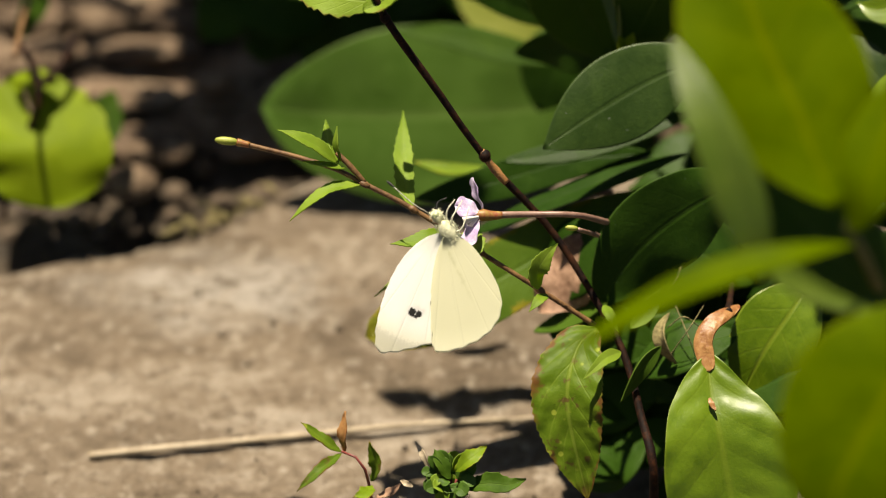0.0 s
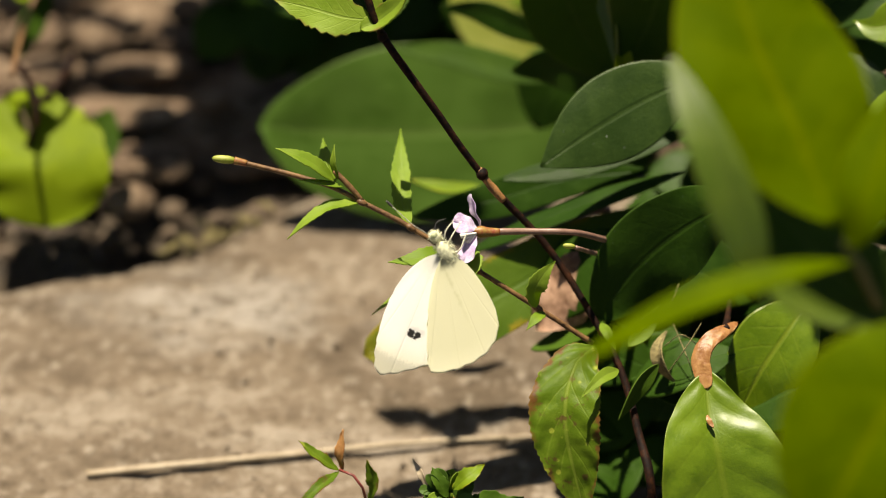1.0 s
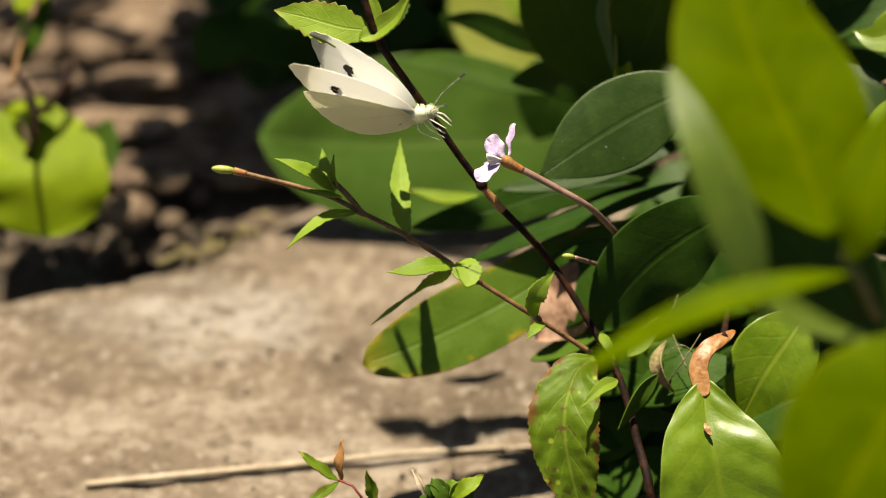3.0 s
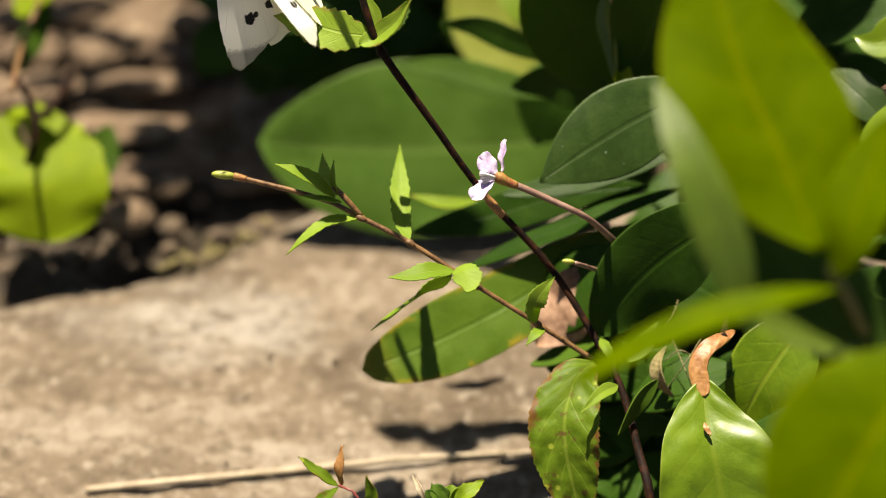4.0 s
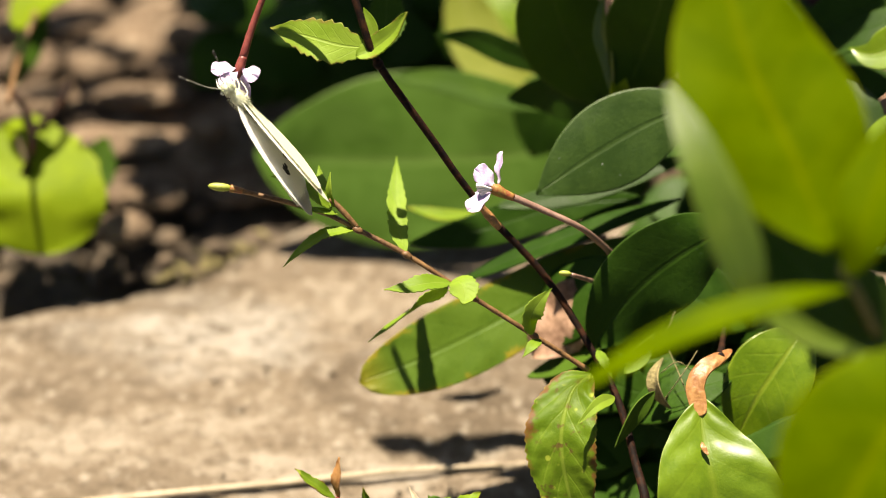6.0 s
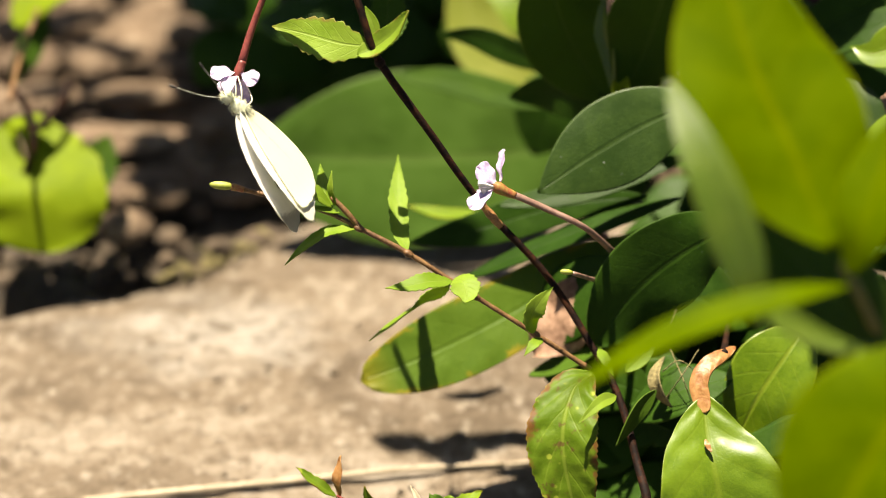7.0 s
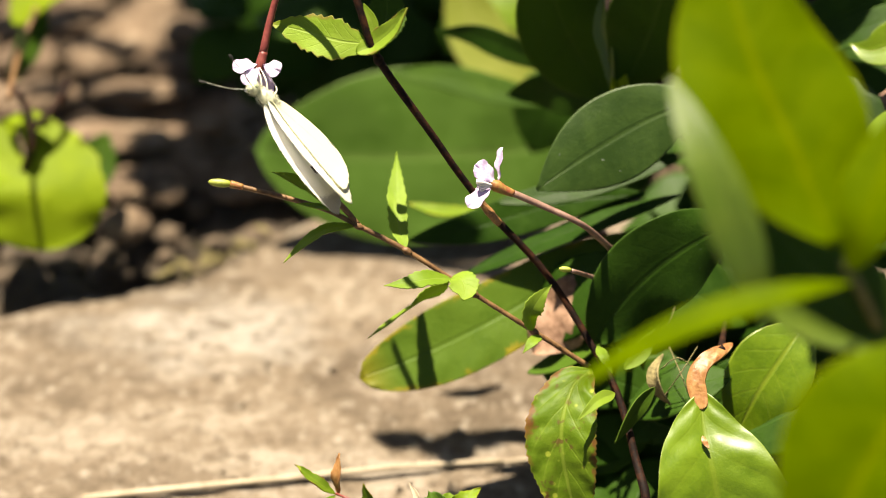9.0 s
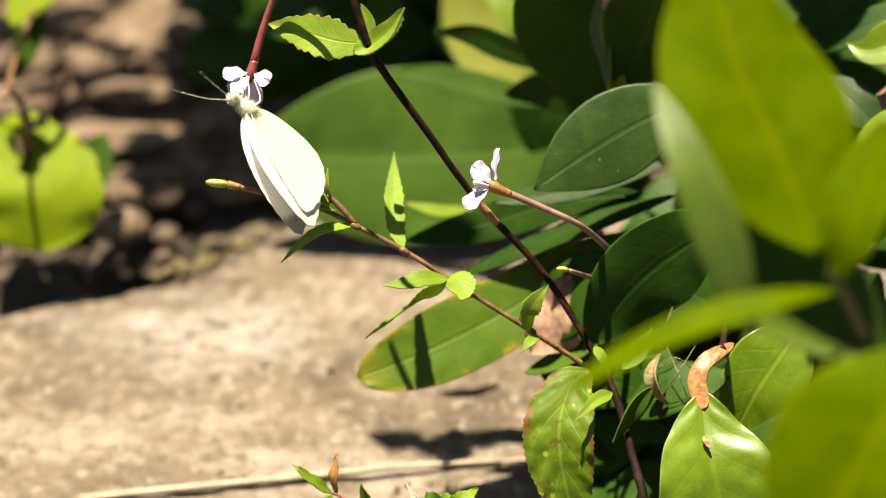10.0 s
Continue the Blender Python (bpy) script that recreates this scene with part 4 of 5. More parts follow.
def curled_scrap():
    """A dry curled scrap with thin fibres, caught under the leaves."""
    scrap = thing("dry_scrap", "dry papery scrap with thin fibres caught under the leaves", "plant debris")
    leaf(scrap, [(0.0433, -0.0096, 0.0323), (0.0416, -0.0135, 0.031), (0.0423, -0.0157, 0.0286), (0.0448, -0.0164, 0.0248)], (-0.796, -0.51, 0.326), 0.0034, M_MOSS, "scrap", "", 0.5, 0.8, 0.7, 0.4)
    for a, b, c in (((0.0434, -0.016, 0.0267), (0.047, -0.0145, 0.0328), (0.0499, -0.0102, 0.0347)), ((0.0428, -0.0131, 0.0314), (0.0459, -0.0131, 0.0345), (0.0494, -0.0131, 0.0314)), ((0.0446, -0.0087, 0.0333), (0.0471, -0.0153, 0.0305), (0.0484, -0.016, 0.0267)), ((0.0422, -0.0058, 0.0305), (0.0448, -0.0043, 0.0352), (0.0461, -0.0006, 0.0363))):
        tube("fibre", [a, b, c], [0.00011, 0.00012, 0.0001], M_MOSS, scrap, n=10, sides=5)


curled_scrap()

# ---- leaves close to the lens ----
FRONT = Vector((0.071, -0.062, 0.0922))


def at_front(p):
    return Vector(p) - FRONT


front = tube("shrub_shoot", [at_front(q) for q in ((0.0623, -0.077, 0.1158), (0.0675, -0.0744, 0.1039), (0.0781, -0.0656, 0.0747), (0.0925, -0.0641, 0.0375), (0.0945, -0.0662, -0.0153))], [0.0008, 0.0011, 0.0014, 0.0018, 0.002], M_SHOOT, None, "", 16)
tagged(front, "shoot of an evergreen shrub with bright broad leaves", "shrub")
front.location = FRONT


def front_leaf(points, facing, width, mat, label="", **kw):
    args = dict(widest=0.5, tip=0.8, base=0.8, fold=0.14, wave=0.02, curl=0.05, nu=34, nv=14)
    args.update(kw)
    return leaf(front, [at_front(p) for p in points], facing, width, mat, "leaf", label, **args)


front_leaf([(0.0602, -0.077, 0.1189), (0.0545, -0.0651, 0.1291), (0.0478, -0.0526, 0.1385), (0.0429, -0.0354, 0.1501)], (0.1, -0.458, 0.884), 0.0285, M_LEAF_BRIGHT, "broad bright green leaf glowing in the sun", widest=0.42, fold=0.12, curl=0.1, wave=0.05)
front_leaf([(0.0498, -0.0846, 0.109), (0.0455, -0.0782, 0.1205), (0.0421, -0.0731, 0.1277), (0.0389, -0.0674, 0.1326), (0.0348, -0.0577, 0.1374)], (-0.14, -0.28, 0.95), 0.0080, M_LEAF_PALE, "pale glossy leaf with a broad sheen", widest=0.4, tip=0.7, fold=0.22, curl=0.1)
# pale strip added for the bright lower rim of the dull leaf below
front_leaf([(0.073, -0.0785, 0.0978), (0.0642, -0.0784, 0.0994), (0.057, -0.077, 0.1009), (0.0498, -0.0736, 0.1033)], (0, -0.3, 0.95), 0.0030, M_LEAF_PALE, "pale lower margin of the dull leaf, added as a strip", widest=0.5, fold=0.2)
front_leaf([(0.0744, -0.0746, 0.0932), (0.0648, -0.0713, 0.1014), (0.0566, -0.0658, 0.1075), (0.0496, -0.058, 0.1117)], (0.1, -0.85, 0.52), 0.0170, M_LEAF_BROAD, "dull green leaf in shade", widest=0.5, fold=0.1)
front_leaf([(0.0686, -0.0854, 0.1036), (0.0577, -0.0827, 0.1065), (0.0478, -0.0782, 0.1116), (0.0412, -0.0681, 0.1169)], (0.1, -0.66, 0.745), 0.0040, M_LEAF_PALE, "green leaf bent down along its edge", widest=0.5, fold=0.2)
front_leaf([(0.0632, -0.0788, 0.1153), (0.0654, -0.0752, 0.1239), (0.071, -0.0625, 0.135)], (-0.505, -0.398, 0.766), 0.0120, M_LEAF_BRIGHT)
front_leaf([(0.0632, -0.0806, 0.1148), (0.0535, -0.086, 0.1178), (0.0396, -0.0887, 0.1149), (0.0285, -0.0907, 0.1096), (0.0181, -0.0923, 0.1019)], (0, 0.019, 1), 0.0062, M_LEAF_BRIGHT, "narrow leaf reaching forward", widest=0.5, fold=0.2)
front_leaf([(0.0765, -0.0895, 0.1109), (0.0687, -0.1007, 0.1061), (0.0616, -0.1094, 0.0978), (0.0567, -0.1162, 0.0874)], (-0.151, -0.693, 0.705), 0.0286, M_LEAF_BRIGHT, "broad bright green leaf", fold=0.05)

# ---- round-leaved weed behind the slab ----
weed = thing("round_leaved_weed", "weed with rounded bright green leaves in the joint", "plant")
tube("stalk", [(-0.0998, 0.0663, -0.0123), (-0.0974, 0.0710, -0.0011), (-0.0903, 0.0714, 0.0147), (-0.0903, 0.0773, 0.0214), (-0.0957, 0.0856, 0.0244)], [0.0008, 0.0008, 0.0009, 0.0009, 0.0008], M_STEM, weed, "dark stalk", 22)
tube("stalk", [(-0.0901, 0.0753, 0.0190), (-0.0854, 0.0798, 0.0210), (-0.0824, 0.0873, 0.0232)], [0.0009, 0.0008, 0.0011], M_STEM, weed, "dark stalk", 12)
tube("stalk", [(-0.0928, 0.0686, 0.0332), (-0.0929, 0.0882, 0.0302), (-0.0906, 0.1031, 0.0315)], [0.0006, 0.0006, 0.0006], M_SPRIG, weed, "", 12)
leaf(weed, [(-0.0906, 0.0710, 0.0113), (-0.0882, 0.0645, 0.0086), (-0.0879, 0.0574, -0.0009)], (0.05, -0.459, 0.887), 0.0295, M_BG_LEAF, "leaf", "rounded bright green leaf", 0.40, 0.5, 0.5, 0.16, 0.05, 0.05, 9, 0.07, notch=0.5, nu=34, nv=18)
leaf(weed, [(-0.0860, 0.0776, 0.0187), (-0.0917, 0.0785, 0.0196), (-0.0963, 0.0797, 0.0179)], (0, 0.089, 0.996), 0.0060, M_BG_LEAF, "leaf", "", 0.5, 0.7, 0.6)
leaf(weed, [(-0.0963, 0.0921, 0.0192), (-0.0931, 0.1004, 0.0224), (-0.0890, 0.1089, 0.0287)], (0.518, -0.478, 0.709), 0.0060, M_LEAF, "leaf", "", 0.5, 0.8, 0.6)
leaf(weed, [(-0.0963, 0.1038, 0.0261), (-0.0902, 0.1106, 0.0306), (-0.0792, 0.1165, 0.0311)], (0, 0.024, 1), 0.0120, M_BG_LEAF, "leaf", "", 0.5, 0.8, 0.6)
leaf(weed, [(-0.0865, 0.0735, 0.0017), (-0.0786, 0.0785, 0.0042), (-0.0750, 0.0860, 0.0094)], (0.206, -0.483, 0.851), 0.0100, M_LEAF, "leaf", "", 0.5, 0.8, 0.6)


# ---- small weeds on the slab's near part ----
def small_weed(name, label, stem, blades, mats):
    w = thing(name, label, "plant", "small weeds on the slab")
    tube("stem", stem, [0.0004, 0.00035, 0.00025], M_STALK_RED, w, "reddish stem", 14, 7)
    for (pts, fc, wd), m in zip(blades, mats):
        leaf(w, pts, fc, wd, m, "leaf", "", 0.45, 1.0, 0.7, 0.3, 0, 0.16, 7, 0.2, thick=0.0002, nu=20, nv=8, crumple=0.05)
    return w


small_weed("seedling", "small weed seedling with red-tipped leaves", [(-0.0123, -0.0462, -0.0153), (-0.0148, -0.0434, 0.0217), (-0.0196, -0.0402, 0.0253)],
           [([(-0.0196, -0.0402, 0.0252), (-0.0232, -0.0393, 0.0277), (-0.0272, -0.0372, 0.0301)], (0.422, -0.196, 0.885), 0.0024), ([(-0.0191, -0.0402, 0.0252), (-0.0194, -0.0388, 0.0283), (-0.0189, -0.0358, 0.0317)], (-0.619, -0.33, 0.713), 0.0022),
            ([(-0.0196, -0.0403, 0.0251), (-0.0236, -0.0452, 0.0257), (-0.0278, -0.0486, 0.0234)], (0.212, 0.024, 0.977), 0.0022), ([(-0.014, -0.0439, 0.0211), (-0.0131, -0.0433, 0.0247), (-0.0144, -0.041, 0.0289)], (-0.408, -0.334, 0.85), 0.0026),
            ([(-0.0142, -0.0445, 0.0205), (-0.0152, -0.0476, 0.0216), (-0.0173, -0.0486, 0.0219)], (0, -0.052, 0.999), 0.0030), ([(-0.0132, -0.0459, 0.0189), (-0.01, -0.0465, 0.0212), (-0.0084, -0.0455, 0.0224)], (0, -0.129, 0.992), 0.0020)],
           [M_HERB_RED, M_DEAD, M_HERB_RED, M_HERB_RED, M_LEAF_FRESH, M_RUST])
small_weed("seedling", "small bushy weed with a rosette of grey-green leaves", [(0.0008, -0.0418, -0.0052), (0.0008, -0.0425, 0.012), (0.002, -0.0416, 0.019)],
           [([(0.0031, -0.0418, 0.0173), (0.008, -0.0427, 0.0192), (0.012, -0.0429, 0.0191), (0.0152, -0.0415, 0.0191)], (0.1, -0.3, 0.95), 0.0040), ([(0.0018, -0.0406, 0.0202), (0.0045, -0.0396, 0.0227), (0.0078, -0.0367, 0.023)], (-0.3, -0.35, 0.88), 0.0034), ([(0.0008, -0.0416, 0.019), (-0.0012, -0.0391, 0.0218), (-0.0022, -0.037, 0.0226)], (0.2, -0.2, 0.96), 0.0030), ([(-0.003, -0.0399, 0.0194), (-0.0044, -0.0377, 0.0218), (-0.0059, -0.0346, 0.0224)], (-0.6, -0.33, 0.71), 0.0012), ([(-0.0062, -0.0418, 0.0173), (-0.0076, -0.0414, 0.0178), (-0.0087, -0.0403, 0.0175)], (-0.5, -0.33, 0.75), 0.0011)],
           [M_LEAF, M_LEAF_FRESH, M_LEAF, M_STRAW, M_STRAW])


def rosette():
    """Small blunt leaves crowded round the bushy weed's shoot."""
    rg = random.Random(12)
    heart = Vector((0.0008, -0.0409, 0.0182))
    tuft = thing("seedling", "dense tuft of small rounded grey-green leaves", "plant", "small weeds on the slab")
    tube("stem", [heart - Vector((0, 0, heart.z + 0.015)), heart - Vector((0.001, 0, 0.012)), heart], [0.0006, 0.0005, 0.0004], M_STALK_RED, tuft, "reddish stem", 12, 7)
    for i in range(34):
        a, r = i * 2.4, 0.0012 + 0.0048 * math.sqrt(i / 34)
        out = Vector((math.cos(a), 0.75 * math.sin(a), 0.3 + 0.5 * math.sin(a)))
        base = heart + out * (r * 0.35) + Vector((0, 0, rg.uniform(-0.003, 0.001)))
        tip = heart + out * r + Vector((0, 0, rg.uniform(-0.002, 0.0015)))
        leaf(tuft, [base, base.lerp(tip, 0.5) + Vector((0, 0, 0.0005)), tip], (rg.uniform(-0.4, 0.4), -0.4, 0.85), rg.uniform(0.0019, 0.0031), M_LEAF_BROAD if i % 4 else M_HERB, "leaf", "", 0.6, 0.5, 0.7, 0.25, 0, 0.06, thick=0.0002, nu=10, nv=6)


rosette()


# ---- the shrub's inner leaves, and unseen boughs added to shade ground behind the slab ----
def inner_leaves():
    rg = random.Random(21)
    inner = thing("evergreen_shrub", "dark inner leaves of an evergreen shrub, partly filling in for shade", "shrub")
    tube("branch", [(0.14, 0.12, -0.012), (0.0809, 0.0941, -0.0109), (0.0428, 0.1347, 0.0043), (0.0162, 0.1731, 0.0171)], [0.006, 0.005, 0.004, 0.003], M_STEM, inner, "brown branch", 20)
    hollow = [(-0.0121, 0.117, 0.008), (-0.0226, 0.1096, 0.0152), (-0.0018, 0.114, 0.008), (0.0488, 0.0834, 0.037), (0.0352, 0.0759, 0.0137), (0.0555, 0.046, 0.0253), (0.0654, 0.025, 0.014),
            (0.0487, 0.0102, 0.0215), (0.083, 0.0564, 0.0369), (0.0766, 0.0739, 0.0474), (0.0898, 0.0405, 0.0222), (0.0595, 0.0627, 0.0379), (0.021, 0.122, 0.012), (0.0355, -0.0016, 0.0233),
            (0.0464, -0.0179, 0.0112), (0.0689, -0.0135, 0.0131), (0.0801, -0.009, 0.0181), (0.0584, -0.0002, 0.0189), (0.0432, -0.009, 0.0181)]
    # dark leaves added over the slab and gaps in place of shade
    foot = [(0.0365, -0.0048, 0.0047), (0.0421, -0.01, 0.0003), (0.0347, -0.0115, -0.0014), (0.0457, -0.0018, 0.0066), (0.0396, -0.0182, -0.0043), (0.0319, -0.0176, -0.0082), (0.0603, 0.0159, 0.0143),
            (0.0519, 0.0125, 0.0151), (0.0719, 0.0193, 0.0182), (0.0808, 0.0218, 0.0254), (0.0882, 0.0286, 0.0286), (0.089, 0.0394, 0.0331), (0.085, 0.0495, 0.0369), (0.0435, 0.0108, 0.0191)]
    # dark leaves added over the back stones to blacken deep shade
    shade = [(-0.0464, 0.1177, 0.008), (-0.0374, 0.1261, 0.0099), (-0.0289, 0.1129, 0.0101), (-0.0212, 0.1212, 0.0119), (-0.0106, 0.1137, 0.0111), (-0.0027, 0.1221, 0.0129), (-0.0394, 0.1094, 0.0062),
            (0.0013, 0.1071, 0.0112)]
    for c in hollow + foot + shade:
        for _ in range(3):
            o = Vector(c) + Vector((rg.uniform(-1, 1), rg.uniform(-0.3, 1), rg.uniform(-1, 1))) * 0.012
            a = rg.uniform(2.2, 4.4)
            d = Vector((math.cos(a), 0.4 * math.sin(a), 0.5 * math.sin(a) - 0.2)) * rg.uniform(0.016, 0.03)
            f = Vector((rg.uniform(-0.5, 0.5), rg.uniform(-0.9, 0.0), 1)).normalized()
            leaf(inner, [o - d * 0.5, o + Vector((0, 0, 0.002)), o + d * 0.5], f, rg.uniform(0.010, 0.017), M_LEAF_SHADED, "leaf", "", 0.5, 0.8, 0.75, 0.1, 0.05, 0.03, nu=14, nv=6, seed=rg.random() * 9)


inner_leaves()


# unseen boughs added to cast shade: its middle on the ground, its radius
SHADE_BOUGHS = [(0.049, 0.028, 0.008), (0.052, 0.108, 0.028), (0.112, 0.104, 0.03), (-0.034, 0.128, 0.028), (0.016, 0.162, 0.03), (0.08, 0.156, 0.03), (0.14, 0.156, 0.03), (-0.02, 0.204, 0.03),
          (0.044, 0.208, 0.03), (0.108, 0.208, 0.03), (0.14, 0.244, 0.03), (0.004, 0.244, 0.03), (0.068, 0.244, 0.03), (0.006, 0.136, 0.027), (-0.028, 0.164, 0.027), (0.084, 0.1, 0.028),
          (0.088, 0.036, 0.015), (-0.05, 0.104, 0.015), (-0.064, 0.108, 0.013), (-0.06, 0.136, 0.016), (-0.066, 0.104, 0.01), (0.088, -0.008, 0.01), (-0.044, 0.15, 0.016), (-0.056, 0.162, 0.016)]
# small unseen clusters added to darken the leaves behind the oval one
LOW_SHADE_BOUGHS = [(-0.012, 0.102, 0.008), (-0.036, 0.104, 0.008)]
# unseen leaves added to throw one long shadow on the slab
SHADE_SPRAY = [(-0.0100, 0.0152), (-0.0008, 0.0130), (0.0076, 0.0145)]


def shade_leaf(top, rg, x, y, span, wide):
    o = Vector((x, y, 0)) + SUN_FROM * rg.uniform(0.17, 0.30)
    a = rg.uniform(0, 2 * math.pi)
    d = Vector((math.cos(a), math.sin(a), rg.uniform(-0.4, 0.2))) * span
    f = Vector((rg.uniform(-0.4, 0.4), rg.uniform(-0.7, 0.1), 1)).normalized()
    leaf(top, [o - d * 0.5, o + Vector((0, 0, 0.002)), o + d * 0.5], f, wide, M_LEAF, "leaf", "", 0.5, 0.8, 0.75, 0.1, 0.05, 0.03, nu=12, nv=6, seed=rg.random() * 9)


def shade_crown():
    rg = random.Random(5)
    # stays out of view; added only to block the sun
    top = thing("evergreen_shrub", "unseen boughs added overhead to cast shade", "shrub")
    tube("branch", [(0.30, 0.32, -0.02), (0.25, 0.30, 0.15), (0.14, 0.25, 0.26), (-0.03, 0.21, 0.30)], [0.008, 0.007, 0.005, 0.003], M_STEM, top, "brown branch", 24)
    for x, y, r in SHADE_BOUGHS:
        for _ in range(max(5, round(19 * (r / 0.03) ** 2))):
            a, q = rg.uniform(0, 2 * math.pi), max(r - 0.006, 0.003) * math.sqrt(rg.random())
            shade_leaf(top, rg, x + q * math.cos(a), y + q * math.sin(a), rg.uniform(0.018, 0.028), rg.uniform(0.012, 0.019))
    # narrow unseen leaves added to streak the stones with shade
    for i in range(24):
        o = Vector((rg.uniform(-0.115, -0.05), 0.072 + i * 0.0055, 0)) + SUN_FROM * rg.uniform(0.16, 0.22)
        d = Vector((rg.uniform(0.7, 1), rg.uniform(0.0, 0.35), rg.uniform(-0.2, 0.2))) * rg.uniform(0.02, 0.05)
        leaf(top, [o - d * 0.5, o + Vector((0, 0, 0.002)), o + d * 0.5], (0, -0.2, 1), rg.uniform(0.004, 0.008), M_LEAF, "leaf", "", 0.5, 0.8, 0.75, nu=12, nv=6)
    for x, y, r in LOW_SHADE_BOUGHS:
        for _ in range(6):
            shade_leaf(top, rg, x + rg.uniform(-r, r), y + rg.uniform(-0.3, 1) * r, rg.uniform(0.018, 0.024), rg.uniform(0.010, 0.014))
    for x, y in SHADE_SPRAY:
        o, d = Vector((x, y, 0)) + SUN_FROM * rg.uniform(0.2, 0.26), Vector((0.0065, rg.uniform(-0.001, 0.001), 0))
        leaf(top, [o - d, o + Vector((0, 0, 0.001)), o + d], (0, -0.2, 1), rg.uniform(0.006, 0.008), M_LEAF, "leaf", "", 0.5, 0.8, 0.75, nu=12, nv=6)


shade_crown()


# ---- butterfly: x to the head, z to the back's upper side, millimetres in the outlines ----
butterfly = thing("butterfly", "small white butterfly with cream wings and black wing spots", "butterfly")
FORE = [(0, 0), (3, -0.9), (7, -0.6), (11, 0.9), (15, 3.4), (18.5, 6.4), (21.2, 9.4), (22.3, 11.6), (21.4, 13.0), (18.5, 14.4), (15.0, 15.6), (11.8, 16.4), (9.0, 14.0), (5.5, 9.0), (2.2, 4.0)]
HIND = [(0.2, 0.6), (3.5, 2.6), (7.5, 6.2), (11.5, 11.0), (14.6, 15.6), (14.4, 17.2), (11.6, 18.8), (8.4, 19.8), (5.2, 20.1), (2.2, 19.4), (-0.4, 17.4), (-2.0, 14.0), (-2.7, 9.5), (-2.7, 5.0), (-1.6, 1.8)]


def wing(name, outline, mat, inner, sidey, label):
    """A thin wing blade over its outline, gently cambered, hinged along x at the origin."""
    mm = 0.001
    pts = [(p.x, p.y) for p in spline([(h, a, 0) for h, a in outline + outline[:1]], 70)][:-1]
    n, fractions = len(pts), [1 / 7, 2 / 7, 3 / 7, 4 / 7, 5 / 7, 6 / 7, 0.985, 1.0]
    rings = len(fractions)
    top, uvs = [], []
    ch, ca = outline[0]
    for r in range(1, rings + 1):
        f = fractions[r - 1]
        for k, (h, a) in enumerate(pts):
            if r >= rings - 1:
                h, a = h + 0.12 * math.sin(k * 2.1) * (h > 8), a + 0.12 * math.cos(k * 1.7) * (a > 8)
            hh, aa = ch + (h - ch) * f, ca + (a - ca) * f
            far = math.hypot(hh, aa)
            bend = 0.12 * math.sin(far / 25 * math.pi) + 0.015 * math.sin(math.atan2(aa + 0.8, hh + 0.8) * 26) * f
            top.append(Vector((-aa * mm, sidey * bend * mm, hh * mm)))
            uvs.append((hh / 40, aa / 40))
    top.append(Vector((-ca * mm, 0, ch * mm)))
    uvs.append((ch / 40, ca / 40))
    low = [v + Vector((0, -sidey * 0.00009, 0)) for v in top]
    k, faces = len(top), []
    for j in range(n):
        m = (j + 1) % n
        for r in range(rings - 1):
            q = (r * n + j, r * n + m, (r + 1) * n + m, (r + 1) * n + j)
            faces += [q, tuple(k + i for i in q[::-1])]
        faces += [(k - 1, m, j), (2 * k - 1, k + j, k + m)]
        e = (rings - 1) * n
        faces.append((e + j, e + m, k + e + m, k + e + j))
    ob = link(name, top + low, faces, mat, butterfly, label, uvs + uvs)
    ob.data.materials.append(inner)
    for f in ob.data.polygons:
        if min(f.vertices) >= k:
            f.material_index = 1
    return ob


mm = 0.001
body = tube("abdomen", [(-2 * mm, 0, -0.6 * mm), (-5 * mm, 0, -0.7 * mm), (-9 * mm, 0, -1.1 * mm), (-13 * mm, 0, -1.8 * mm)], [0.8 * mm, 0.85 * mm, 0.75 * mm, 0.4 * mm], M_FUR_DARK, butterfly, "slender grey abdomen", 20, 12, 0.1)
thorax = blob("thorax", (-0.6 * mm, 0, -0.7 * mm), [(2.7 * mm, 0, 0), (0, 1.3 * mm, 0), (0, 0, 1.6 * mm)], M_FUR, butterfly, "furry pale green thorax", 0.1, 900)
head = blob("head", (3.0 * mm, 0, -0.8 * mm), [(1.2 * mm, 0, 0), (0, 1.1 * mm, 0), (0, 0, 1.1 * mm)], M_FUR, butterfly, "", 0.12, 900)
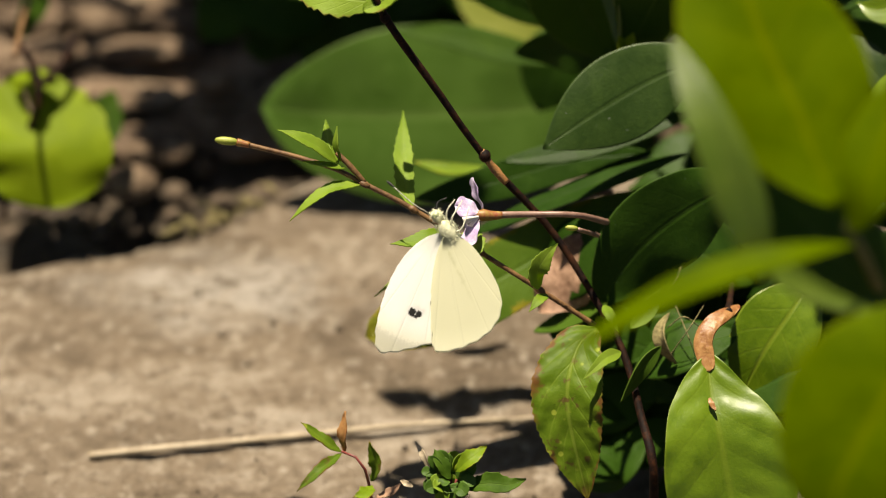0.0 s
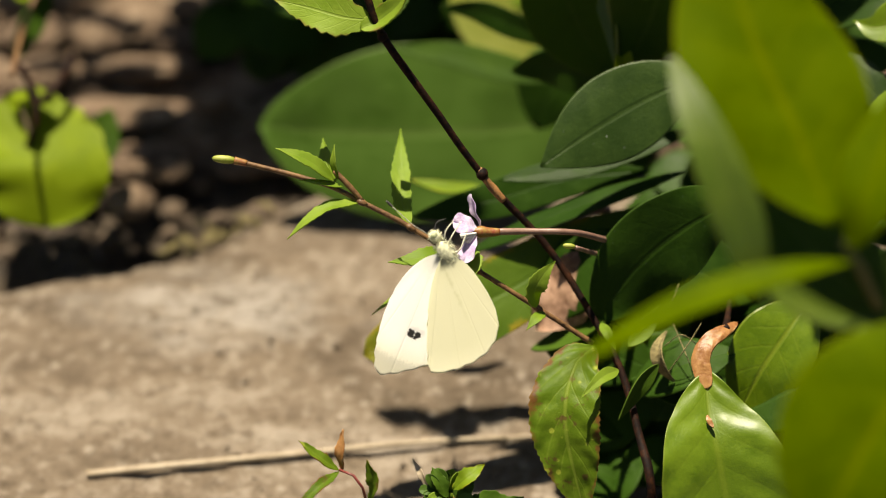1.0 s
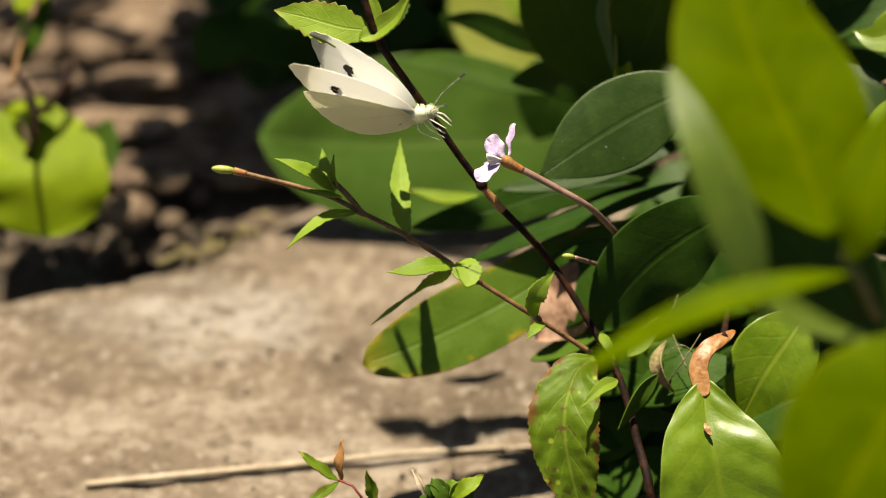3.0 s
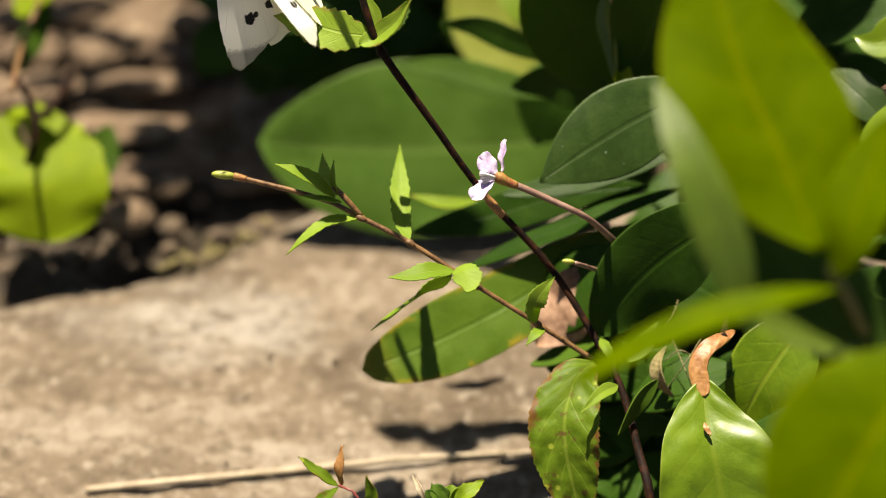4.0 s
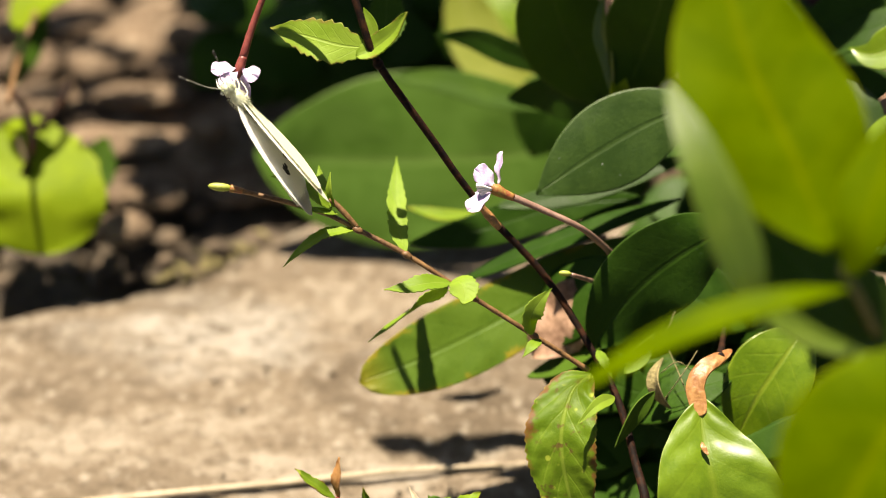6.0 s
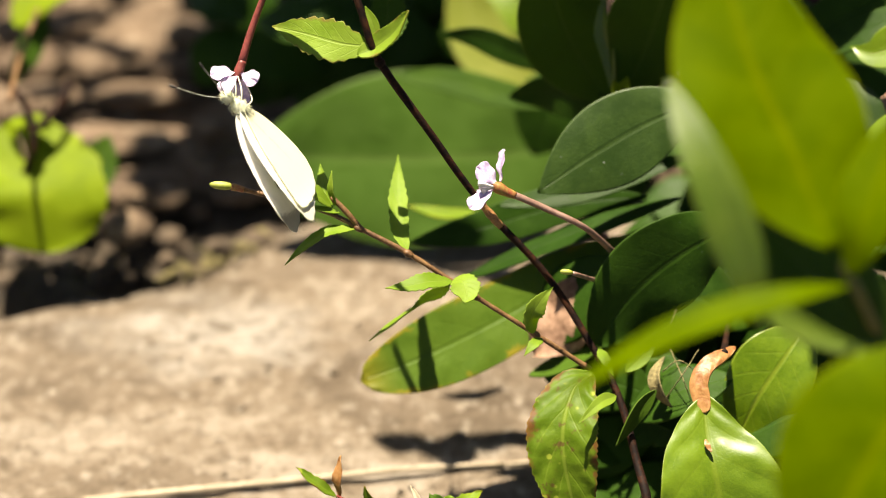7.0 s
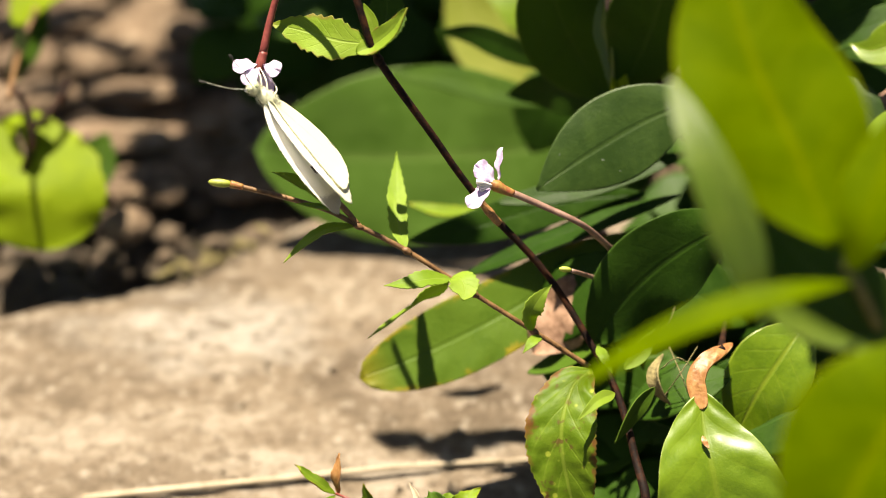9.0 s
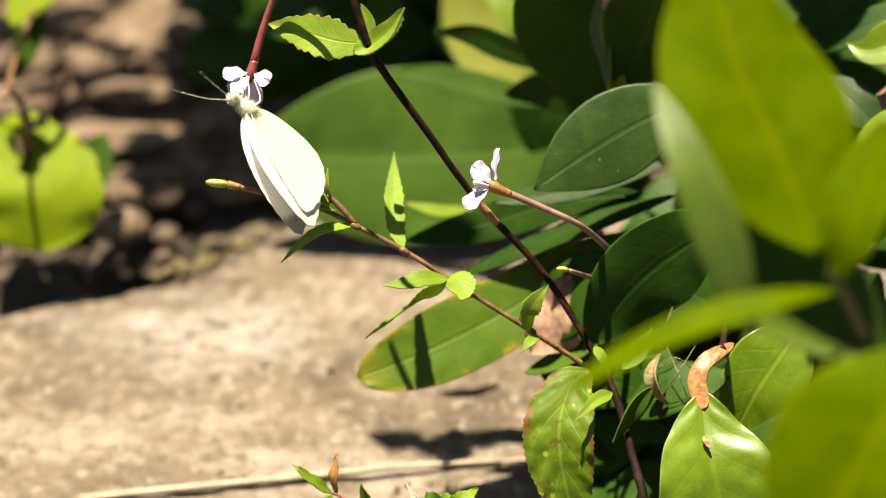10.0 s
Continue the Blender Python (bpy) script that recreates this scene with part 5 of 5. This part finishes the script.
for sy in (-1, 1):
    blob("eye", (3.3 * mm, sy * 0.75 * mm, -0.75 * mm), [(0.65 * mm, 0, 0), (0, 0.5 * mm, 0), (0, 0, 0.75 * mm)], M_EYE, head, "", 0.02)
    ant = tube("antenna", [(3.8 * mm, sy * 0.4 * mm, -0.2 * mm), (7.5 * mm, sy * 2.0 * mm, 1.2 * mm), (12.5 * mm, sy * 3.6 * mm, 2.2 * mm)], [0.09 * mm, 0.075 * mm, 0.085 * mm], M_ANTENNA, butterfly, "thin ringed antenna", 16, 6, 0.2)
    tube("club", [(12.3 * mm, sy * 3.54 * mm, 2.15 * mm), (13.0 * mm, sy * 3.8 * mm, 2.3 * mm), (13.8 * mm, sy * 4.0 * mm, 2.4 * mm)], [0.12 * mm, 0.24 * mm, 0.16 * mm], M_CLUB, ant, "", 6, 7)
    for k, (bx, kx, fx, fz) in enumerate(((1.6, 2.8, 3.4, -5.4), (0.2, 1.2, 2.4, -6.4), (-1.4, -1.6, 0.6, -6.6))):
        tube("leg", [(bx * mm, sy * 0.8 * mm, -1.8 * mm), (kx * mm, sy * 1.7 * mm, -3.2 * mm), (fx * mm, sy * 1.5 * mm, fz * mm)], [0.17 * mm, 0.13 * mm, 0.08 * mm], M_LEG, butterfly, "", 10, 6)
tube("proboscis", [(3.9 * mm, 0, -1.4 * mm), (5.0 * mm, 0, -2.6 * mm), (4.6 * mm, 0, -4.4 * mm)], [0.12 * mm, 0.1 * mm, 0.08 * mm], M_CLUB, butterfly, "", 8, 6)


def fur():
    rg = random.Random(2)
    verts, faces = [], []
    for _ in range(900):
        a, b = rg.uniform(0, 2 * math.pi), rg.uniform(-1, 1)
        r = math.sqrt(1 - b * b)
        n = Vector((b, math.cos(a) * r, math.sin(a) * r))
        onhead = rg.random() < 0.3
        c = Vector((3.0 * mm, 0, -0.8 * mm)) + n * 1.1 * mm if onhead else Vector((-0.6 * mm + n.x * 2.9 * mm, n.y * 1.5 * mm, -0.7 * mm + n.z * 1.7 * mm))
        d = (n + Vector((-0.5 if not onhead else 0.4, rg.uniform(-0.3, 0.3), rg.uniform(-0.3, 0.3)))).normalized() * rg.uniform(0.35, 0.8) * mm
        s = n.orthogonal().normalized() * 0.05 * mm
        k = len(verts)
        verts += [c + s, c - s, c + n.cross(s), c + d]
        faces += [(k, k + 1, k + 3), (k + 1, k + 2, k + 3), (k + 2, k, k + 3)]
    link("fur", verts, faces, M_FUR, butterfly, "pale silky hairs")


fur()
wings = []
for sy in (-1, 1):
    for nm, outline, mat, inner, off, lb in (("forewing", FORE, M_FOREWING, M_FOREWING_UPPER, 0.45, "white forewing with black spots"), ("hindwing", HIND, M_HINDWING, M_HINDWING_UPPER, 0.95, "cream hindwing dusted with grey")):
        w = wing(nm, outline, mat, inner, sy, lb)
        w.location = (0, sy * off * mm, 0.2 * mm)
        wings.append((w, sy, off, 1 if nm == "forewing" else 0))


# ---- what moves ----
def swing(place, degrees):
    return Matrix.Translation(place) @ Matrix.Rotation(radians(degrees), 4, VIEW)


LENGTH = Vector((-0.455, 0, 0.89))
# seconds, half the angle between the wings, sweep of the forewings, twist
OPENING = [(0, 1.8, -5.0, 0.1), (0.5, 3.3, -5.0, 0.1), (1, 1.6, -3.2, 0.1), (1.3, 6, -4.6, 0), (1.5, 34.2, -13.7, 1.4), (1.7, 3, -0.5, 0), (2, 1.7, 3.8, 0.0), (2.5, 1.9, 1.2, 0.3), (2.7, 1.9, 1.2, 0.3), (2.85, 40, 1.6, 0), (3, 10, 1.1, 0), (3.15, 55, 0.7, 0), (3.3, 15, 0.3, 0), (3.45, 55, 0, 0), (3.6, 15, 0, 0), (3.75, 50, 0, 0), (3.9, 30, 0, 0), (4, 24, 0, 12), (4.1, 32, 0, 12), (4.2, 28, 0, 12), (4.3, 17, 1.2, 12), (4.5, 19, 3.6, 12), (4.7, 16, 6, 12), (4.9, 8, 11.3, 6.7), (5, 9, 14, 4), (5.1, 5, 16.7, 3.9), (5.3, 7, 22, 3.8), (5.5, 7, 22, 3.6), (5.7, 7, 22, 3.4), (6.1, 6.7, 25.2, -0.0), (6.45, 5.6, 24.4, -3.2), (6.8, 4.6, 23.7, -5.8), (7, 4.6, 23.7, -5.8), (7.5, 4.8, 19.2, -4.7), (8, 5.3, 16.7, -0.3), (8.2, 5.0, 15.5, 0.7), (8.5, 4.7, 13.7, 2.2), (9, 5.1, 19.3, 2.4), (9.3, 5.3, 21.0, 0.5), (9.5, 5.4, 22.2, -0.7), (9.75, 5.1, 21.3, -1.0), (10, 4.7, 20.5, -1.4)]


def motions():
    walk(butterfly, [
        (0, pose(-0.0005, -0.0147, 0.0581, -124.9, -35.4, 139.4)),
        (0.5, pose(0.0002, -0.0141, 0.0587, -116.5, -41.9, 129.2)),
        (1, pose(-0.0004, -0.0150, 0.0577, -123.9, -36.2, 138.3)),
        (1.3, pose(-0.0001, -0.0145, 0.0582, -122.0, -37.0, 134.0)),
        (1.5, pose(-0.0008, -0.0099, 0.0634, -98.5, -49.7, 110.7)),
        (1.7, pose(0.0012, -0.0112, 0.0619, -99.5, -44.5, 100.5)),
        (2, pose(0.0008, -0.0108, 0.0624, -99.6, -47.2, 102.8)),
        (2.5, pose(0.0015, -0.0103, 0.0629, -92.2, -47.6, 94.3)),
        (2.7, pose(0.0024, -0.0114, 0.0617, -93.4, -47.5, 95.9)),
        (2.85, pose(-0.0004, -0.0047, 0.0677, -4.2, -61.3, 3.7)),
        (3, pose(-0.0047, 0.0046, 0.0780, 17.0, -38.7, -36.4)),
        (3.15, pose(-0.0100, 0.0146, 0.0891, 25.9, -34.1, -47.8)),
        (3.3, pose(-0.0163, 0.0253, 0.1010, 36.1, -30.3, -56.8)),
        (3.45, pose(-0.0227, 0.0325, 0.1090, 35.7, -21.4, -69.0)),
        (3.6, pose(-0.0290, 0.0354, 0.1122, 174.0, -69.0, -86.4)),
        (3.75, pose(-0.0354, 0.0341, 0.1107, -144.9, -63.9, -122.6)),
        (3.9, pose(-0.0380, 0.0299, 0.1061, -130.9, -50.2, -147.3)),
        (4, pose(-0.0380, 0.0273, 0.1032, -129.5, -46.3, -151.4)),
        (4.1, pose(-0.0321, 0.0166, 0.0913, -77.8, -54.4, -129.7)),
        (4.2, pose(-0.0287, 0.0181, 0.0930, -72.3, -45.3, -128.1)),
        (4.3, pose(-0.0329, 0.0154, 0.0900, -67.2, -45.2, -130.3)),
        (4.5, pose(-0.0315, 0.0101, 0.0841, -84.7, -56.3, -134.0)),
        (4.7, pose(-0.0346, 0.0152, 0.0897, -66.1, -45.5, -137.2)),
        (4.9, pose(-0.0376, 0.0108, 0.0849, -94.6, -59.8, -146.8)),
        (5, pose(-0.0344, 0.0121, 0.0863, -77.2, -49.7, -149.6)),
        (5.1, pose(-0.0333, 0.0164, 0.0911, -66.5, -42.8, -150.7)),
        (5.3, pose(-0.0418, 0.0086, 0.0824, -86.6, -60.9, -170.4)),
        (5.5, pose(-0.0275, 0.0122, 0.0865, -67.0, -49.8, -162.6)),
        (5.7, pose(-0.0337, 0.0104, 0.0844, -75.2, -50.4, -163.1)),
        (6.1, pose(-0.0377, 0.0081, 0.0818, -84.0, -56.4, -171.7)),
        (6.45, pose(-0.0345, 0.0086, 0.0824, -79.1, -55.0, -172.1)),
        (6.8, pose(-0.0391, 0.0071, 0.0808, -90.4, -47.3, -178.7)),
        (7, pose(-0.0380, 0.0069, 0.0806, -92.1, -48.1, 179.5)),
        (7.5, pose(-0.0381, 0.0065, 0.0802, -93.7, -48.2, -177.3)),
        (8, pose(-0.0363, 0.0071, 0.0809, -90.9, -50.4, -173.3)),
        (8.2, pose(-0.0383, 0.0079, 0.0817, -91.5, -50.3, -176.3)),
        (8.5, pose(-0.0375, 0.0066, 0.0802, -91.2, -47.0, -177.7)),
        (9, pose(-0.0326, 0.0078, 0.0816, -89.3, -48.0, -173.3)),
        (9.3, pose(-0.0281, 0.0103, 0.0843, -79.0, -44.8, -168.9)),
        (9.5, pose(-0.0328, 0.0089, 0.0828, -89.0, -45.2, -176.4)),
        (9.75, pose(-0.0337, 0.0073, 0.0811, -97.1, -45.9, -178.0)),
        (10, pose(-0.0359, 0.0065, 0.0801, -104.0, -43.8, -178.0)),
    ])
    for w, sy, off, fore in wings:
        walk(w, [(t, pose(0, sy * off * mm, 0.2 * mm, -sy * deg, 0, 0) @ Matrix.Rotation(radians(max(sy, 0) * twist), 4, LENGTH) @ Matrix.Rotation(radians(-sweep * fore), 4, "Y")) for t, deg, sweep, twist in OPENING])
    walk(front, [(t, Matrix.Translation(p)) for t, p in ((0, (0.0714, -0.0616, 0.0927)), (0.5, (0.0717, -0.0615, 0.0927)), (1, (0.0715, -0.0615, 0.0927)), (1.5, (0.0717, -0.0615, 0.0928)), (2, (0.0723, -0.0611, 0.0932)), (2.5, (0.0717, -0.0615, 0.0928)), (3.2, (0.0714, -0.0617, 0.0925)), (3.8, (0.071, -0.062, 0.0922)), (4, (0.0694, -0.0627, 0.0914)), (4.5, (0.0703, -0.0621, 0.0921)), (5, (0.0714, -0.0616, 0.0926)), (5.5, (0.0719, -0.0616, 0.0927)), (6.2, (0.0717, -0.0615, 0.0928)), (7, (0.0716, -0.0614, 0.0929)), (7.5, (0.0717, -0.0614, 0.0929)), (8, (0.0712, -0.0616, 0.0926)), (8.5, (0.0717, -0.0615, 0.0928)), (9, (0.0721, -0.0613, 0.0929)), (9.5, (0.0713, -0.0615, 0.0927)), (10, (0.0702, -0.0622, 0.092)))])
    walk(hanging, [(t, Matrix.Translation(p)) for t, p in ((0, (0.0554, -0.0139, 0.0366)), (0.5, (0.0554, -0.0139, 0.0366)), (1, (0.0554, -0.0138, 0.0367)), (1.5, (0.0554, -0.0134, 0.0371)), (2, (0.0552, -0.0132, 0.0373)), (2.5, (0.0551, -0.0137, 0.0367)), (3.2, (0.0551, -0.0133, 0.0372)), (3.8, (0.055, -0.0128, 0.0378)), (4, (0.055, -0.0128, 0.0378)), (4.5, (0.0552, -0.0131, 0.0375)), (5, (0.055, -0.0131, 0.0374)), (5.5, (0.0549, -0.0139, 0.0365)), (6.2, (0.0552, -0.0137, 0.0367)), (7, (0.0555, -0.0136, 0.0369)), (7.5, (0.0555, -0.0139, 0.0366)), (8, (0.0554, -0.0139, 0.0365)), (8.5, (0.0552, -0.0135, 0.037)), (9, (0.0552, -0.0135, 0.037)), (9.5, (0.0558, -0.0136, 0.0368)), (10, (0.0559, -0.0135, 0.037)))])
    walk(flower, [(t, swing(PIVOT, -d)) for t, d in ((0, 24.5), (0.5, 24.5), (1, 24), (1.3, 21), (1.5, 18.5), (1.75, 22), (2, 23.5), (2.5, 23.5), (2.7, 25), (2.85, 12), (3.0, -4), (3.2, 3), (3.5, -1), (3.8, 0), (5, 0.5), (7, 0), (10, 0.6))])
    walk(flower_b, [
        (0, pose(-0.0304, -0.0085, 0.1471, -42.0, -0.0, 0.0)),
        (2.7, pose(-0.0297, -0.0054, 0.1506, -42.0, -0.0, 0.0)),
        (3.4, pose(-0.0305, 0.0015, 0.1433, -42.0, 1.9, -1.7)),
        (3.8, pose(-0.0335, 0.0221, 0.1153, -42.1, 3.0, -2.7)),
        (4, pose(-0.0367, 0.0268, 0.0967, -42.6, 9.0, -8.2)),
        (4.1, pose(-0.0345, 0.0218, 0.0911, -42.4, 7.2, -6.6)),
        (4.2, pose(-0.0311, 0.0235, 0.0930, -42.9, 10.4, -9.5)),
        (4.3, pose(-0.0356, 0.0207, 0.0899, -42.6, 8.7, -8.0)),
        (4.5, pose(-0.0350, 0.0178, 0.0866, -43.0, 11.0, -10.1)),
        (4.7, pose(-0.0364, 0.0209, 0.0901, -44.1, 16.0, -15.0)),
        (4.9, pose(-0.0379, 0.0186, 0.0876, -44.1, 16.0, -15.0)),
        (5, pose(-0.0383, 0.0193, 0.0883, -44.3, 16.8, -15.7)),
        (5.1, pose(-0.0357, 0.0217, 0.0910, -42.6, 8.4, -7.6)),
        (5.3, pose(-0.0416, 0.0155, 0.0841, -43.6, 14.1, -13.1)),
        (5.5, pose(-0.0306, 0.0195, 0.0885, -42.2, 4.8, -4.3)),
        (5.7, pose(-0.0334, 0.0175, 0.0863, -42.5, 8.0, -7.2)),
        (6.1, pose(-0.0380, 0.0156, 0.0842, -43.8, 14.7, -13.7)),
        (6.45, pose(-0.0360, 0.0165, 0.0853, -43.1, 11.8, -10.8)),
        (6.8, pose(-0.0396, 0.0155, 0.0841, -43.7, 14.4, -13.4)),
        (7, pose(-0.0381, 0.0149, 0.0835, -43.6, 13.9, -12.8)),
        (7.5, pose(-0.0381, 0.0147, 0.0833, -43.7, 14.6, -13.5)),
        (8, pose(-0.0367, 0.0150, 0.0835, -43.7, 14.5, -13.5)),
        (8.5, pose(-0.0371, 0.0152, 0.0838, -43.9, 15.1, -14.1)),
        (9, pose(-0.0337, 0.0157, 0.0843, -42.9, 10.4, -9.5)),
        (9.3, pose(-0.0312, 0.0175, 0.0863, -42.8, 9.8, -8.9)),
        (9.5, pose(-0.0336, 0.0168, 0.0855, -43.2, 12.1, -11.2)),
        (10, pose(-0.0350, 0.0146, 0.0831, -43.3, 12.8, -11.8)),
    ])


motions()
